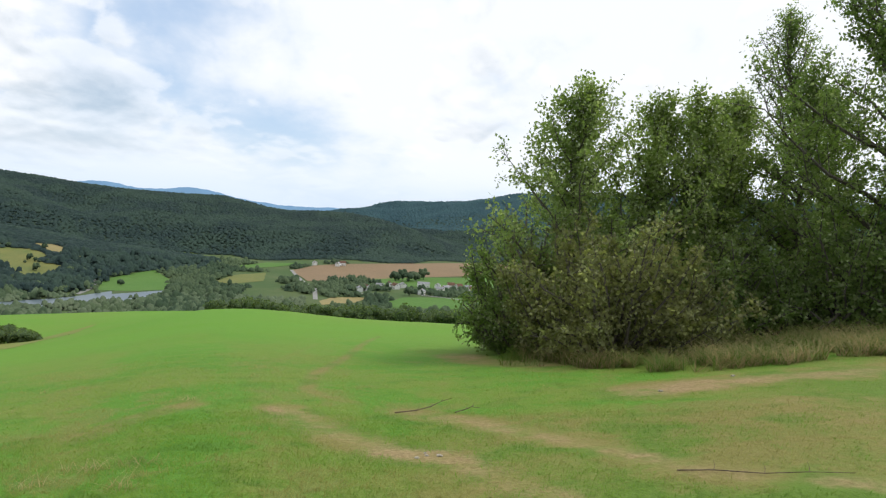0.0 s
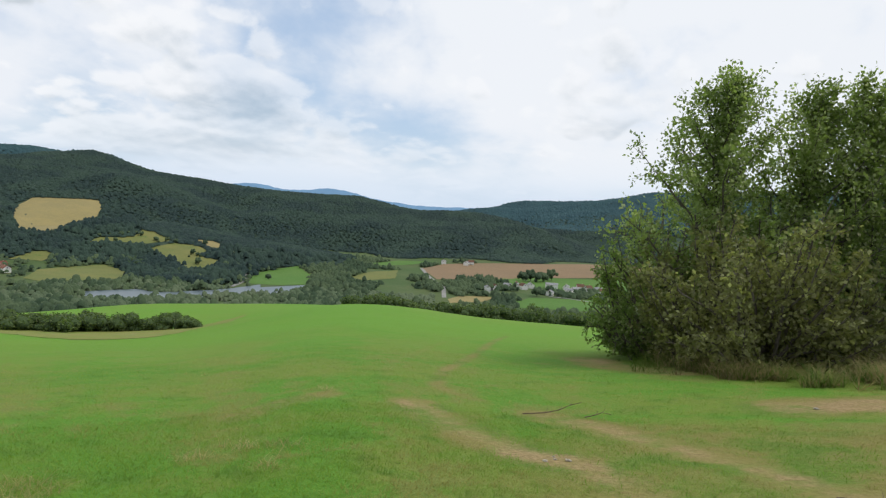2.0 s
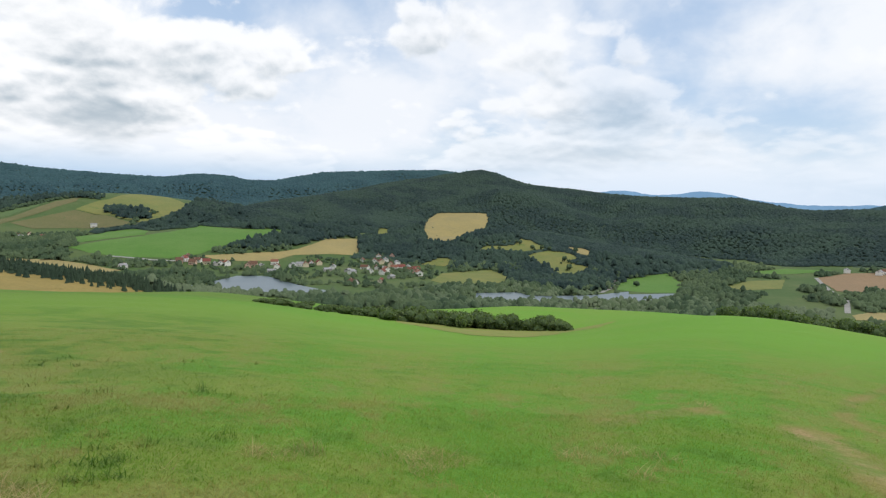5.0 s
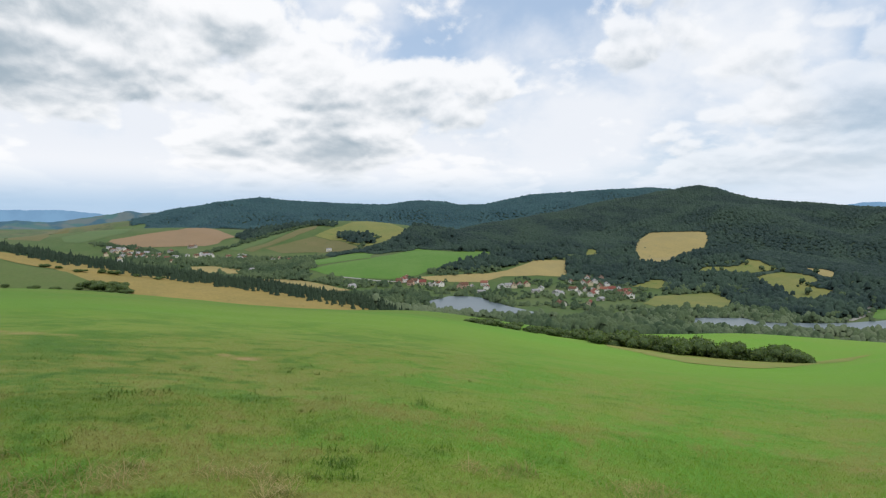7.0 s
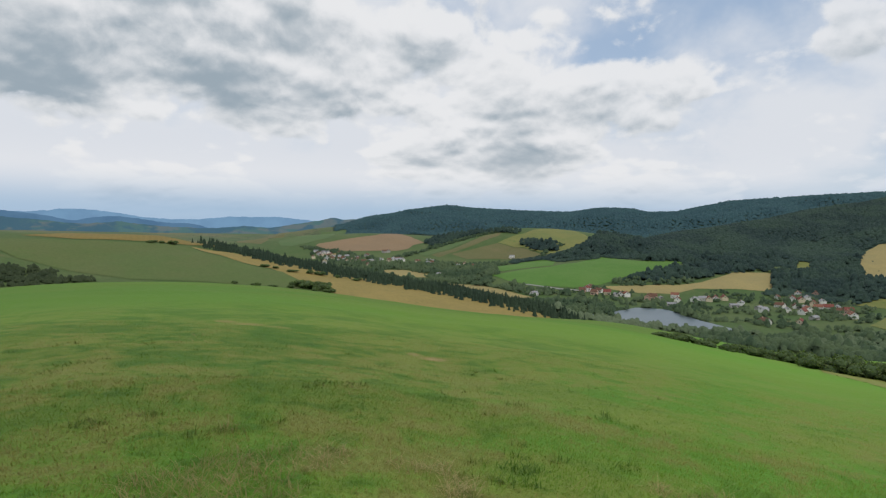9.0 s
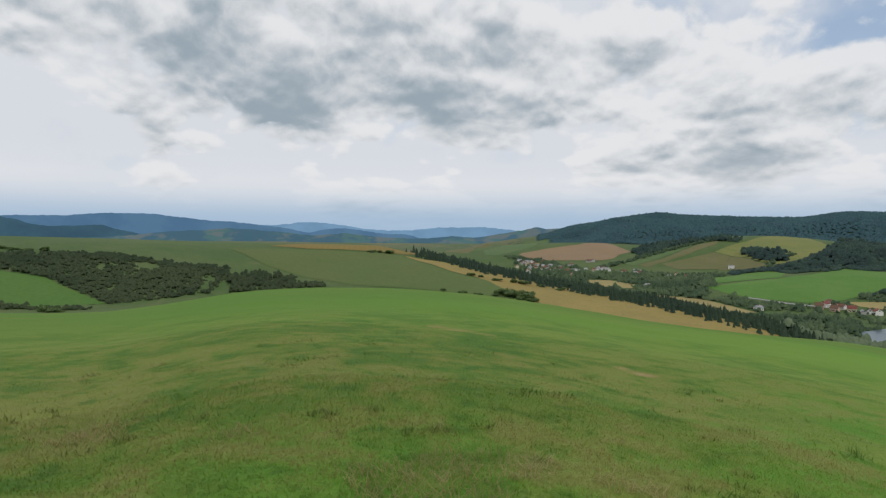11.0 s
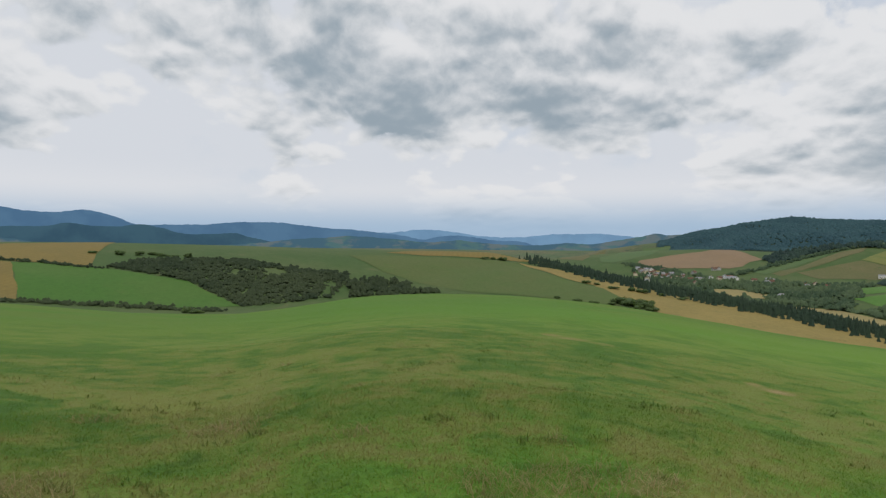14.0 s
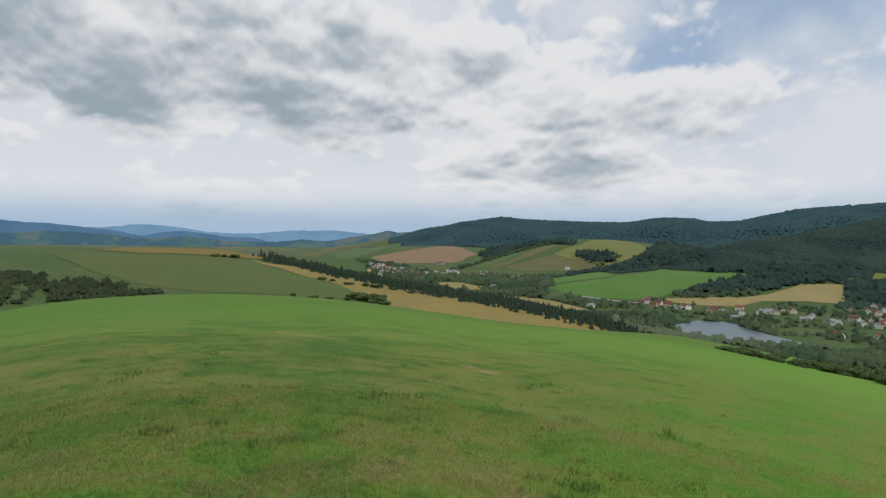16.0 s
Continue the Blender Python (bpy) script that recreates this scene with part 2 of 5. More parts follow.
# -- materials --
def material(name, rough=0.9):
    mat = bpy.data.materials.new(name)
    mat.use_nodes = True
    n = Nodes(mat.node_tree)
    bsdf = n.add("ShaderNodeBsdfPrincipled", Roughness=rough)
    bsdf.inputs["Specular IOR Level"].default_value = 0.25
    n.put(n.add("ShaderNodeOutputMaterial").inputs[0], bsdf.outputs[0])
    return mat, n, bsdf


def rgb(r, g, b):
    return (r, g, b, 1.0)


def bump(n, bsdf, height, strength, distance):
    n.put(bsdf.inputs["Normal"], n.add("ShaderNodeBump", Height=height, Strength=strength, Distance=distance).outputs[0])


def ground_material(name, a, b, dry, sizes=(60.0, 9.0, 0.8), dry_from=0.55, stripes=0.0, turn=0.0):
    """Soil or turf: two greens or browns in large and small patches, with dry places; stripes: drilled rows."""
    mat, n, bsdf = material(name)
    at = n.add("ShaderNodeNewGeometry").outputs["Position"]
    large, mid, small = n.noise(at, 1 / sizes[0], 4), n.noise(at, 1 / sizes[1], 5, 0.6, 0.6), n.noise(at, 1 / sizes[2], 5, 0.7)
    col = n.mix(n.span(n.math("ADD", n.math("MULTIPLY", large, 0.6), n.math("MULTIPLY", mid, 0.4)), 0.38, 0.62), rgb(*a), rgb(*b))
    spots = n.math("ADD", n.math("MULTIPLY", mid, 0.65), n.math("MULTIPLY", small, 0.35))
    col = n.mix(n.span(spots, dry_from, dry_from + 0.14), col, rgb(*dry))
    col = n.mix(n.span(small, 0.3, 0.75, 0.0, 0.35), col, n.mix(1.0, col, rgb(0.45, 0.5, 0.4), "MULTIPLY"))
    if stripes:
        turned = n.add("ShaderNodeMapping", Vector=at, Rotation=(0, 0, radians(turn)), Scale=(1, 1, 0)).outputs[0]
        wave = n.add("ShaderNodeTexWave", Vector=turned, Scale=0.314 / stripes, Distortion=1.5, Detail=2.0).outputs["Fac"]
        col = n.mix(n.math("MULTIPLY", wave, 0.16), col, n.mix(1.0, col, rgb(0.6, 0.62, 0.55), "MULTIPLY"))
    n.put(bsdf.inputs["Base Color"], col)
    bump(n, bsdf, small, 0.5, 0.06)
    return mat


def leaf_material(name, a, b, c=None, through=0.35):
    """Leaves: a colour for each leaf or clump, some light through them."""
    mat, n, bsdf = material(name, 0.55)
    geo = n.add("ShaderNodeNewGeometry")
    pick = geo.outputs["Random Per Island"]
    col = n.mix(pick, rgb(*a), rgb(*b))
    if c:
        col = n.mix(n.span(pick, 0.82, 0.9), col, rgb(*c))
    big = n.noise(geo.outputs["Position"], 0.6, 3)
    col = n.mix(n.span(big, 0.35, 0.65), col, n.mix(1.0, col, rgb(0.62, 0.66, 0.6), "MULTIPLY"))
    n.put(bsdf.inputs["Base Color"], col)
    lit = n.add("ShaderNodeBsdfTranslucent", Color=n.mix(1.0, col, rgb(1.1, 1.25, 0.6), "MULTIPLY"))
    blend = n.add("ShaderNodeMixShader", i0=through, i1=bsdf.outputs[0], i2=lit.outputs[0])
    n.put(n.tree.nodes["Material Output"].inputs[0], blend.outputs[0])
    return mat


def canopy_material(name, a, b, size=3.0, lean=0.5):
    """Woods seen from far: crowns that differ, with rough clumps."""
    mat, n, bsdf = material(name, 0.95)
    geo = n.add("ShaderNodeNewGeometry")
    at = geo.outputs["Position"]
    wide = n.noise(at, 1 / 110, 6, 0.65)
    pick = n.math("ADD", n.math("MULTIPLY", geo.outputs["Random Per Island"], 0.3), n.math("MULTIPLY", n.span(wide, 0.40, 0.60), 0.7))
    col = n.mix(pick, rgb(*a), rgb(*b))
    clump = n.noise(at, 1 / size, 5, 0.7)
    col = n.mix(n.span(clump, 0.35, 0.62), n.mix(1.0, col, rgb(0.72, 0.75, 0.75), "MULTIPLY"), col)
    n.put(bsdf.inputs["Base Color"], col)
    relief = n.add("ShaderNodeBump", Height=clump, Strength=0.5, Distance=size * 0.5).outputs[0]
    soften(n, bsdf, lean, relief)
    return mat


def soften(n, bsdf, amount, normal=None):
    """Lean the shading of small foliage towards the sky, as a mass of leaves takes its light."""
    source = normal or n.add("ShaderNodeNewGeometry").outputs["Normal"]
    keep = 1.0 - amount
    n.put(bsdf.inputs["Normal"], n.vec("NORMALIZE", n.vec("ADD", n.vec("MULTIPLY", source, (keep, keep, keep)), (0, 0, amount))))


def bark_material(name, a, b):
    mat, n, bsdf = material(name, 0.9)
    at = n.add("ShaderNodeTexCoord").outputs["Object"]
    grain = n.noise(n.add("ShaderNodeMapping", Vector=at, Scale=(9, 9, 2)).outputs[0], 2.0, 6, 0.7)
    n.put(bsdf.inputs["Base Color"], n.mix(n.span(grain, 0.35, 0.65), rgb(*a), rgb(*b)))
    bump(n, bsdf, grain, 0.8, 0.02)
    return mat




def turf_material():
    """Fresh mown grass down the slope, rougher and drier turf on the headland, bare soil where wheels have worn it."""
    mat, n, bsdf = material("meadow_turf")
    at = n.add("ShaderNodeNewGeometry").outputs["Position"]
    wide, mid, small, grain = n.noise(at, 1 / 38, 4), n.noise(at, 1 / 3.2, 5, 0.6, 0.4), n.noise(at, 1 / 0.5, 5, 0.65), n.noise(at, 1 / 0.06, 4, 0.7)
    patch, tuft = n.noise(at, 1 / 2.6, 4, 0.55, 0.3), n.noise(at, 1 / 0.7, 5, 0.62, 0.4)
    fresh = n.mix(n.span(wide, 0.36, 0.64), rgb(0.125, 0.285, 0.020), rgb(0.148, 0.275, 0.027))
    both = n.math("ADD", n.math("MULTIPLY", patch, 0.5), n.math("MULTIPLY", tuft, 0.5))
    rough = n.mix(n.span(n.math("ADD", n.math("MULTIPLY", mid, 0.7), n.math("MULTIPLY", small, 0.3)), 0.42, 0.57), rgb(0.105, 0.25, 0.020), rgb(0.175, 0.240, 0.036))
    # rank turf with bleached and mossy patches over the hilltop; colour darkened for shade
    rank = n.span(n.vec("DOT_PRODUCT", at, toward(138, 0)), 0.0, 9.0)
    rank_dim_col = n.mix(n.span(both, 0.43, 0.54), rgb(0.056, 0.132, 0.011), rgb(0.135, 0.170, 0.026))
    rough = n.mix(n.math("MULTIPLY", rank, 0.85), rough, rank_dim_col)
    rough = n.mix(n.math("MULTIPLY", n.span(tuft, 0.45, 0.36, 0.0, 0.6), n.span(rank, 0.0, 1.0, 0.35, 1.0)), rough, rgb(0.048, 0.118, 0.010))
    rough = n.mix(n.span(both, 0.51, 0.59, 0.0, 0.55), rough, rgb(0.205, 0.200, 0.055))
    rough = n.mix(n.span(n.math("ADD", n.math("MULTIPLY", patch, 0.6), n.math("MULTIPLY", small, 0.4)), 0.58, 0.68, 0.0, 0.4), rough, rgb(0.19, 0.15, 0.048))
    far = n.span(n.math("ADD", n.vec("LENGTH", at), n.math("MULTIPLY", n.math("SUBTRACT", patch, 0.5), 22.0)), 8.0, 36.0)
    # shade over the hilltop put into the grass colour: duller than the mown slope
    hill_shade = n.span(n.vec("DOT_PRODUCT", at, toward(142, 0)), -4.0, 40.0, 0.0, 0.8)
    fresh = n.mix(hill_shade, fresh, n.mix(n.span(wide, 0.40, 0.60), rgb(0.080, 0.175, 0.014), rgb(0.105, 0.170, 0.020)))
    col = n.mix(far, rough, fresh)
    col = n.mix(n.span(n.math("ADD", patch, n.math("MULTIPLY", far, -0.06)), 0.58, 0.72, 0.0, 0.4), col, rgb(0.205, 0.235, 0.04))
    worn = n.add("ShaderNodeAttribute")
    worn.attribute_name = "worn"
    col = n.mix(n.span(worn.outputs["Fac"], 0.12, 0.40, 0.0, 0.75), col, n.mix(n.span(both, 0.40, 0.56), rgb(0.125, 0.195, 0.028), rgb(0.255, 0.205, 0.068)))
    bare = n.math("ADD", worn.outputs["Fac"], n.math("ADD", n.math("MULTIPLY", n.math("SUBTRACT", small, 0.5), 1.6), n.math("MULTIPLY", n.math("SUBTRACT", mid, 0.5), 1.6)))
    bare = n.math("MULTIPLY", n.math("MULTIPLY", n.span(bare, 0.42, 1.15), n.span(worn.outputs["Fac"], 0.05, 0.5)), 0.85)
    col = n.mix(bare, col, n.mix(n.span(grain, 0.35, 0.65), rgb(0.29, 0.195, 0.095), rgb(0.40, 0.285, 0.15)))
    col = n.mix(n.span(grain, 0.35, 0.7, 0.22, 0.0), col, n.mix(1.0, col, rgb(0.45, 0.5, 0.42), "MULTIPLY"))
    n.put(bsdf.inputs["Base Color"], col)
    bump(n, bsdf, n.math("ADD", grain, n.math("MULTIPLY", small, 2.0)), 0.5, 0.05)
    return mat


TURF = turf_material()
ROUGH_LAND = ground_material("valley_grass", (0.062, 0.112, 0.030), (0.092, 0.128, 0.042), (0.16, 0.14, 0.062), (120.0, 26.0, 4.0), 0.58)
WOOD_FLOOR = ground_material("woodland_floor", (0.036, 0.062, 0.04), (0.045, 0.075, 0.045), (0.05, 0.07, 0.04), (90.0, 20.0, 3.0))
FAR_LAND = ground_material("distant_fields", (0.075, 0.125, 0.05), (0.15, 0.145, 0.075), (0.045, 0.075, 0.045), (260.0, 90.0, 20.0), 0.52)
WOOD_NEAR = canopy_material("ridge_wood", (0.019, 0.040, 0.038), (0.041, 0.073, 0.050), 3.0, 0.75)
# blue haze of distance is mixed into this wood's base colour
WOOD_FAR = canopy_material("hazed_ridge_wood", (0.030, 0.076, 0.092), (0.042, 0.098, 0.108), 5.0, 0.88)
LEAF_GREEN = leaf_material("green_leaves", (0.245, 0.315, 0.11), (0.33, 0.39, 0.165), (0.52, 0.54, 0.36), 0.58)
LEAF_DARK = leaf_material("dark_leaves", (0.19, 0.265, 0.085), (0.255, 0.325, 0.125), (0.40, 0.44, 0.25), 0.58)
LEAF_BROWN = leaf_material("blackthorn_leaves", (0.215, 0.215, 0.095), (0.275, 0.27, 0.13), (0.46, 0.45, 0.24), 0.55)
BARK = bark_material("grey_bark", (0.07, 0.06, 0.045), (0.14, 0.125, 0.10))

HAY = ground_material("hay_green", (0.085, 0.19, 0.03), (0.105, 0.205, 0.04), (0.14, 0.19, 0.05), (70.0, 18.0, 3.0), 0.6, 9.0, 20)
DRY = ground_material("dry_bank_grass", (0.23, 0.225, 0.055), (0.18, 0.225, 0.042), (0.135, 0.26, 0.025), (14.0, 5.0, 0.8), 0.56)
HAYFAR = ground_material("distant_green", (0.085, 0.145, 0.050), (0.10, 0.15, 0.052), (0.12, 0.15, 0.055), (120.0, 40.0, 8.0), 0.6)
STRAW = ground_material("straw_stubble", (0.33, 0.265, 0.11), (0.29, 0.24, 0.105), (0.24, 0.225, 0.09), (60.0, 14.0, 2.5), 0.6, 8.0, 60)
GOLD = ground_material("golden_stubble", (0.285, 0.215, 0.068), (0.25, 0.195, 0.062), (0.20, 0.185, 0.058), (40.0, 12.0, 2.5), 0.56)
CROP = ground_material("dark_green_crop", (0.062, 0.15, 0.022), (0.078, 0.155, 0.028), (0.10, 0.15, 0.035), (70.0, 18.0, 3.0), 0.58)
STUBBLE = ground_material("tan_stubble", (0.225, 0.165, 0.045), (0.205, 0.155, 0.045), (0.18, 0.155, 0.045), (50.0, 12.0, 2.5), 0.6, 6.0, 75)
BROWN = ground_material("bare_brown_soil", (0.26, 0.175, 0.10), (0.24, 0.165, 0.095), (0.21, 0.17, 0.08), (90.0, 30.0, 4.0), 0.62)
OLIVE = ground_material("olive_pasture", (0.19, 0.19, 0.055), (0.15, 0.175, 0.05), (0.105, 0.165, 0.035), (55.0, 20.0, 3.0), 0.55)
FALLOW = ground_material("olive_fallow", (0.13, 0.13, 0.05), (0.155, 0.14, 0.06), (0.10, 0.13, 0.04), (80.0, 24.0, 4.0), 0.55, 10.0, 40)
DULL = ground_material("dull_olive_crop", (0.088, 0.132, 0.034), (0.105, 0.132, 0.04), (0.085, 0.145, 0.028), (70.0, 25.0, 3.0), 0.55)
ASPHALT = ground_material("pale_asphalt", (0.26, 0.26, 0.25), (0.32, 0.31, 0.29), (0.2, 0.2, 0.2), (20.0, 4.0, 0.5))
SCRUB = canopy_material("scrub_leaves", (0.024, 0.040, 0.018), (0.050, 0.068, 0.028), 1.2)
WILLOW = canopy_material("willow_leaves", (0.085, 0.125, 0.065), (0.135, 0.17, 0.095), 1.6)
VALLEY_TREE = canopy_material("valley_tree_leaves", (0.036, 0.066, 0.034), (0.090, 0.128, 0.060), 1.6)
SPRUCE_NEEDLES = canopy_material("spruce_needles", (0.022, 0.042, 0.026), (0.036, 0.060, 0.032), 1.0)
# core of the hedge bushes: leaf green darkened to stand for inner shade
HEDGE_BODY = canopy_material("hedge_shade_core", (0.050, 0.080, 0.028), (0.075, 0.115, 0.042), 0.5)
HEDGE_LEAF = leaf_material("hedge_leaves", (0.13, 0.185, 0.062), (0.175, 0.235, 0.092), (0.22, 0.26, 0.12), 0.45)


def water_material():
    mat, n, bsdf = material("lake_water", 0.08)
    at = n.add("ShaderNodeNewGeometry").outputs["Position"]
    calm = n.noise(at, 0.02, 3, 0.5)
    n.put(bsdf.inputs["Base Color"], n.mix(n.span(calm, 0.35, 0.65), rgb(0.10, 0.135, 0.155), rgb(0.115, 0.15, 0.17)))
    bsdf.inputs["Roughness"].default_value = 0.36
    bsdf.inputs["Specular IOR Level"].default_value = 0.5
    return mat


WATER = water_material()


def plain(name, a, b, size=1.0, rough=0.85, metal=0.0):
    """Painted, rendered or tiled surface with slight stains."""
    mat, n, bsdf = material(name, rough)
    at = n.add("ShaderNodeTexCoord").outputs["Object"]
    stain = n.noise(at, 1 / size, 5, 0.65)
    n.put(bsdf.inputs["Base Color"], n.mix(n.span(stain, 0.35, 0.65), rgb(*a), rgb(*b)))
    bsdf.inputs["Metallic"].default_value = metal
    return mat


WALLS = (plain("white_render", (0.80, 0.79, 0.75), (0.70, 0.68, 0.63)), plain("cream_render", (0.66, 0.58, 0.42), (0.58, 0.50, 0.36)),
         plain("grey_render", (0.45, 0.43, 0.40), (0.36, 0.34, 0.32)), plain("pink_render", (0.60, 0.40, 0.32), (0.52, 0.36, 0.28)))
ROOFS = (plain("red_tiles", (0.21, 0.065, 0.05), (0.16, 0.055, 0.045), 0.6), plain("brown_tiles", (0.16, 0.085, 0.055), (0.12, 0.065, 0.045), 0.6),
         plain("grey_sheet_roof", (0.30, 0.30, 0.31), (0.22, 0.22, 0.23), 1.5, 0.5), plain("orange_tiles", (0.25, 0.105, 0.07), (0.20, 0.09, 0.06), 0.6))
PANE = plain("window_glass", (0.05, 0.06, 0.07), (0.09, 0.10, 0.11), 2.0, 0.15)
TIMBER = plain("dark_door_timber", (0.10, 0.06, 0.035), (0.14, 0.085, 0.05), 0.3)
FENCE_STONE = plain("pale_stone", (0.42, 0.38, 0.30), (0.30, 0.27, 0.22), 0.05)
DEADWOOD = bark_material("dead_branch_bark", (0.09, 0.065, 0.045), (0.17, 0.13, 0.09))


def mountain_material(name, base, haze_glow):
    """Far mountains: the blue haze of kilometres of air is put in as faint emission."""
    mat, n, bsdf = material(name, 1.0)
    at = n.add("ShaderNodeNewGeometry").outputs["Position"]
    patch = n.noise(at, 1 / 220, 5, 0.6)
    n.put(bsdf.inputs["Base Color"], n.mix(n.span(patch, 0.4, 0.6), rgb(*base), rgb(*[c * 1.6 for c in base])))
    n.put(bsdf.inputs["Emission Color"], rgb(*haze_glow))
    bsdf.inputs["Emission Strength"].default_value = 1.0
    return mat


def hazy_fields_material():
    """Far farmland: strips of woods, meadows and stubble, with blue haze put into colour and emission."""
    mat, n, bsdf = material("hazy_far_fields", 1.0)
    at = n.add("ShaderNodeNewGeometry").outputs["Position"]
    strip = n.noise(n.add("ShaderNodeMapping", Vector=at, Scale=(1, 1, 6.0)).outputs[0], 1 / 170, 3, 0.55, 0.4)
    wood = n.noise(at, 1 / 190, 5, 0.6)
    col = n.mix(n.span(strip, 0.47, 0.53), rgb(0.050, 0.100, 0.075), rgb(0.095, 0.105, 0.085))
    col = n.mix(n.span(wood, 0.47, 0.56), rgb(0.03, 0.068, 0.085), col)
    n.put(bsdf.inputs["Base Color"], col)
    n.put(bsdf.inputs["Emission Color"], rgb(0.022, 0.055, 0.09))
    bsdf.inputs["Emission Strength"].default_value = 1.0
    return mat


HILLS_HAZY = hazy_fields_material()
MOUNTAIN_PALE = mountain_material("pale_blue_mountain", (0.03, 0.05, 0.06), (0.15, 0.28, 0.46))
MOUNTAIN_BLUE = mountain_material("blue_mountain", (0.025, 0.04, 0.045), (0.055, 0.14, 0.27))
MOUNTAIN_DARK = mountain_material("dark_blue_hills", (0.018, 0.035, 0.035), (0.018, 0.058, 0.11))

# -- mesh helpers --
def mesh_np(name, verts, faces, mats, index=None, smooth=False):
    """A mesh from arrays: faces all of three or all of four corners."""
    verts, faces = np.asarray(verts, np.float32), np.asarray(faces, np.int32)
    me = bpy.data.meshes.new(name)
    me.vertices.add(len(verts))
    me.vertices.foreach_set("co", verts.ravel())
    k = faces.shape[1]
    me.loops.add(faces.size)
    me.loops.foreach_set("vertex_index", faces.ravel())
    me.polygons.add(len(faces))
    me.polygons.foreach_set("loop_start", np.arange(0, faces.size, k, dtype=np.int32))
    for m in mats:
        me.materials.append(m)
    if index is not None:
        me.polygons.foreach_set("material_index", np.asarray(index, np.int32))
    me.polygons.foreach_set("use_smooth", np.full(len(faces), smooth))
    me.update(calc_edges=True)
    return me


def part(name, data, parent, label=""):
    ob = new(name, data)
    ob.parent = parent
    return tagged(ob, label)


def thing(name, at, label, category, group="", kind=""):
    ob = new(name)
    ob.location = at
    return tagged(ob, label, category, group, kind)


def ico(level):
    bm = bmesh.new()
    bmesh.ops.create_icosphere(bm, subdivisions=level, radius=1.0)
    v = np.array([p.co for p in bm.verts])
    f = np.array([[q.index for q in p.verts] for p in bm.faces])
    bm.free()
    return v, f


def many(base_v, base_f, at, scale, turn, jitter, rng):
    """Copies of one small form in one array: at (n,3), scale (n,3), turn (n)."""
    n, k = len(at), len(base_v)
    v = base_v[None] * (1 + jitter * rng.uniform(-1, 1, (n, k, 1))) * scale[:, None, :]
    c, s = np.cos(turn)[:, None], np.sin(turn)[:, None]
    v = np.stack([v[..., 0] * c - v[..., 1] * s, v[..., 0] * s + v[..., 1] * c, v[..., 2]], -1) + at[:, None, :]
    f = base_f[None] + (np.arange(n) * k)[:, None, None]
    return v.reshape(-1, 3), f.reshape(-1, base_f.shape[1])


def scatter(rng, az0, az1, r0, r1, gap):
    """Jittered points over a sector, about gap metres apart."""
    lo, hi, xs, ys = radians(az0), radians(az1), [], []
    for r in np.arange(r0, r1, gap):
        n = max(1, int((hi - lo) * r / gap))
        a = lo + (hi - lo) * (np.arange(n) + rng.uniform(0, 1, n)) / n
        d = r + gap * rng.uniform(-0.1, 1.1, n)
        xs.append(-d * np.sin(a)), ys.append(d * np.cos(a))
    return np.concatenate(xs), np.concatenate(ys)


# -- ground --
AZ = np.concatenate([np.arange(-50, 166, 0.48), np.arange(168, 309, 3.0)])
RING = np.concatenate([[0.0], np.geomspace(0.5, 60, 150), np.geomspace(61.2, 600, 116)[:-1], np.arange(600, 2600, 20), np.arange(2600, 4901, 50)])


# wheel tracks and bare places in the turf: half width, strength, then the line
TRACKS = (
    (3.4, 0.42, ((11.0, 10.5), (7.0, 8.0), (4.0, 5.5), (2.0, 4.0))),
    (2.0, 0.40, ((9.0, 9.5), (6.0, 8.2), (3.5, 7.0), (1.5, 7.2))),
    (0.34, 0.9, ((3.4, 4.7), (2.9, 5.0), (2.4, 5.5), (1.9, 6.5), (1.3, 7.4), (0.5, 8.5), (-0.3, 9.0))),
    (0.42, 0.75, ((0.4, 6.3), (0.1, 6.5), (-0.4, 6.8), (-0.9, 7.4), (-1.5, 8.1), (-2.1, 8.9))),
    (0.22, 0.38, ((-1.1, 9.7), (-1.6, 10.1), (-2.1, 10.6), (-2.4, 12.8), (-2.5, 18.9), (-3.0, 33.6))),
    (0.25, 0.22, ((-2.1, 8.9), (-3.0, 10.5), (-3.7, 13.5), (-4.0, 19.0), (-4.6, 34.0))),
    (0.75, 0.95, ((13.0, 10.8), (9.5, 10.5), (7.1, 10.4), (5.9, 10.4), (4.9, 10.4), (3.4, 10.1))), (0.8, 0.7, ((2.6, 15.2), (1.4, 17.0), (0.8, 19.5))),
    (0.35, 0.45, ((-4.1, 7.5), (-3.9, 8.3), (-3.4, 9.0))),
    (0.5, 0.6, ((1.1, 5.1), (0.7, 5.6), (0.3, 6.5))),
    (0.20, 0.7, ((-13.9, 1.9), (-13.4, 2.4))), (0.25, 0.7, ((-18.0, -2.8), (-17.1, -1.2))))


def wear(x, y):
    out = np.zeros(x.shape)
    for half, strength, line in TRACKS:
        for (ax, ay), (bx, by) in zip(line, line[1:]):
            u = np.clip(((x - ax) * (bx - ax) + (y - ay) * (by - ay)) / ((bx - ax) ** 2 + (by - ay) ** 2), 0, 1)
            d = np.hypot(x - ax - u * (bx - ax), y - ay - u * (by - ay))
            out = np.maximum(out, strength * np.exp(-(d / half) ** 2))
    return out


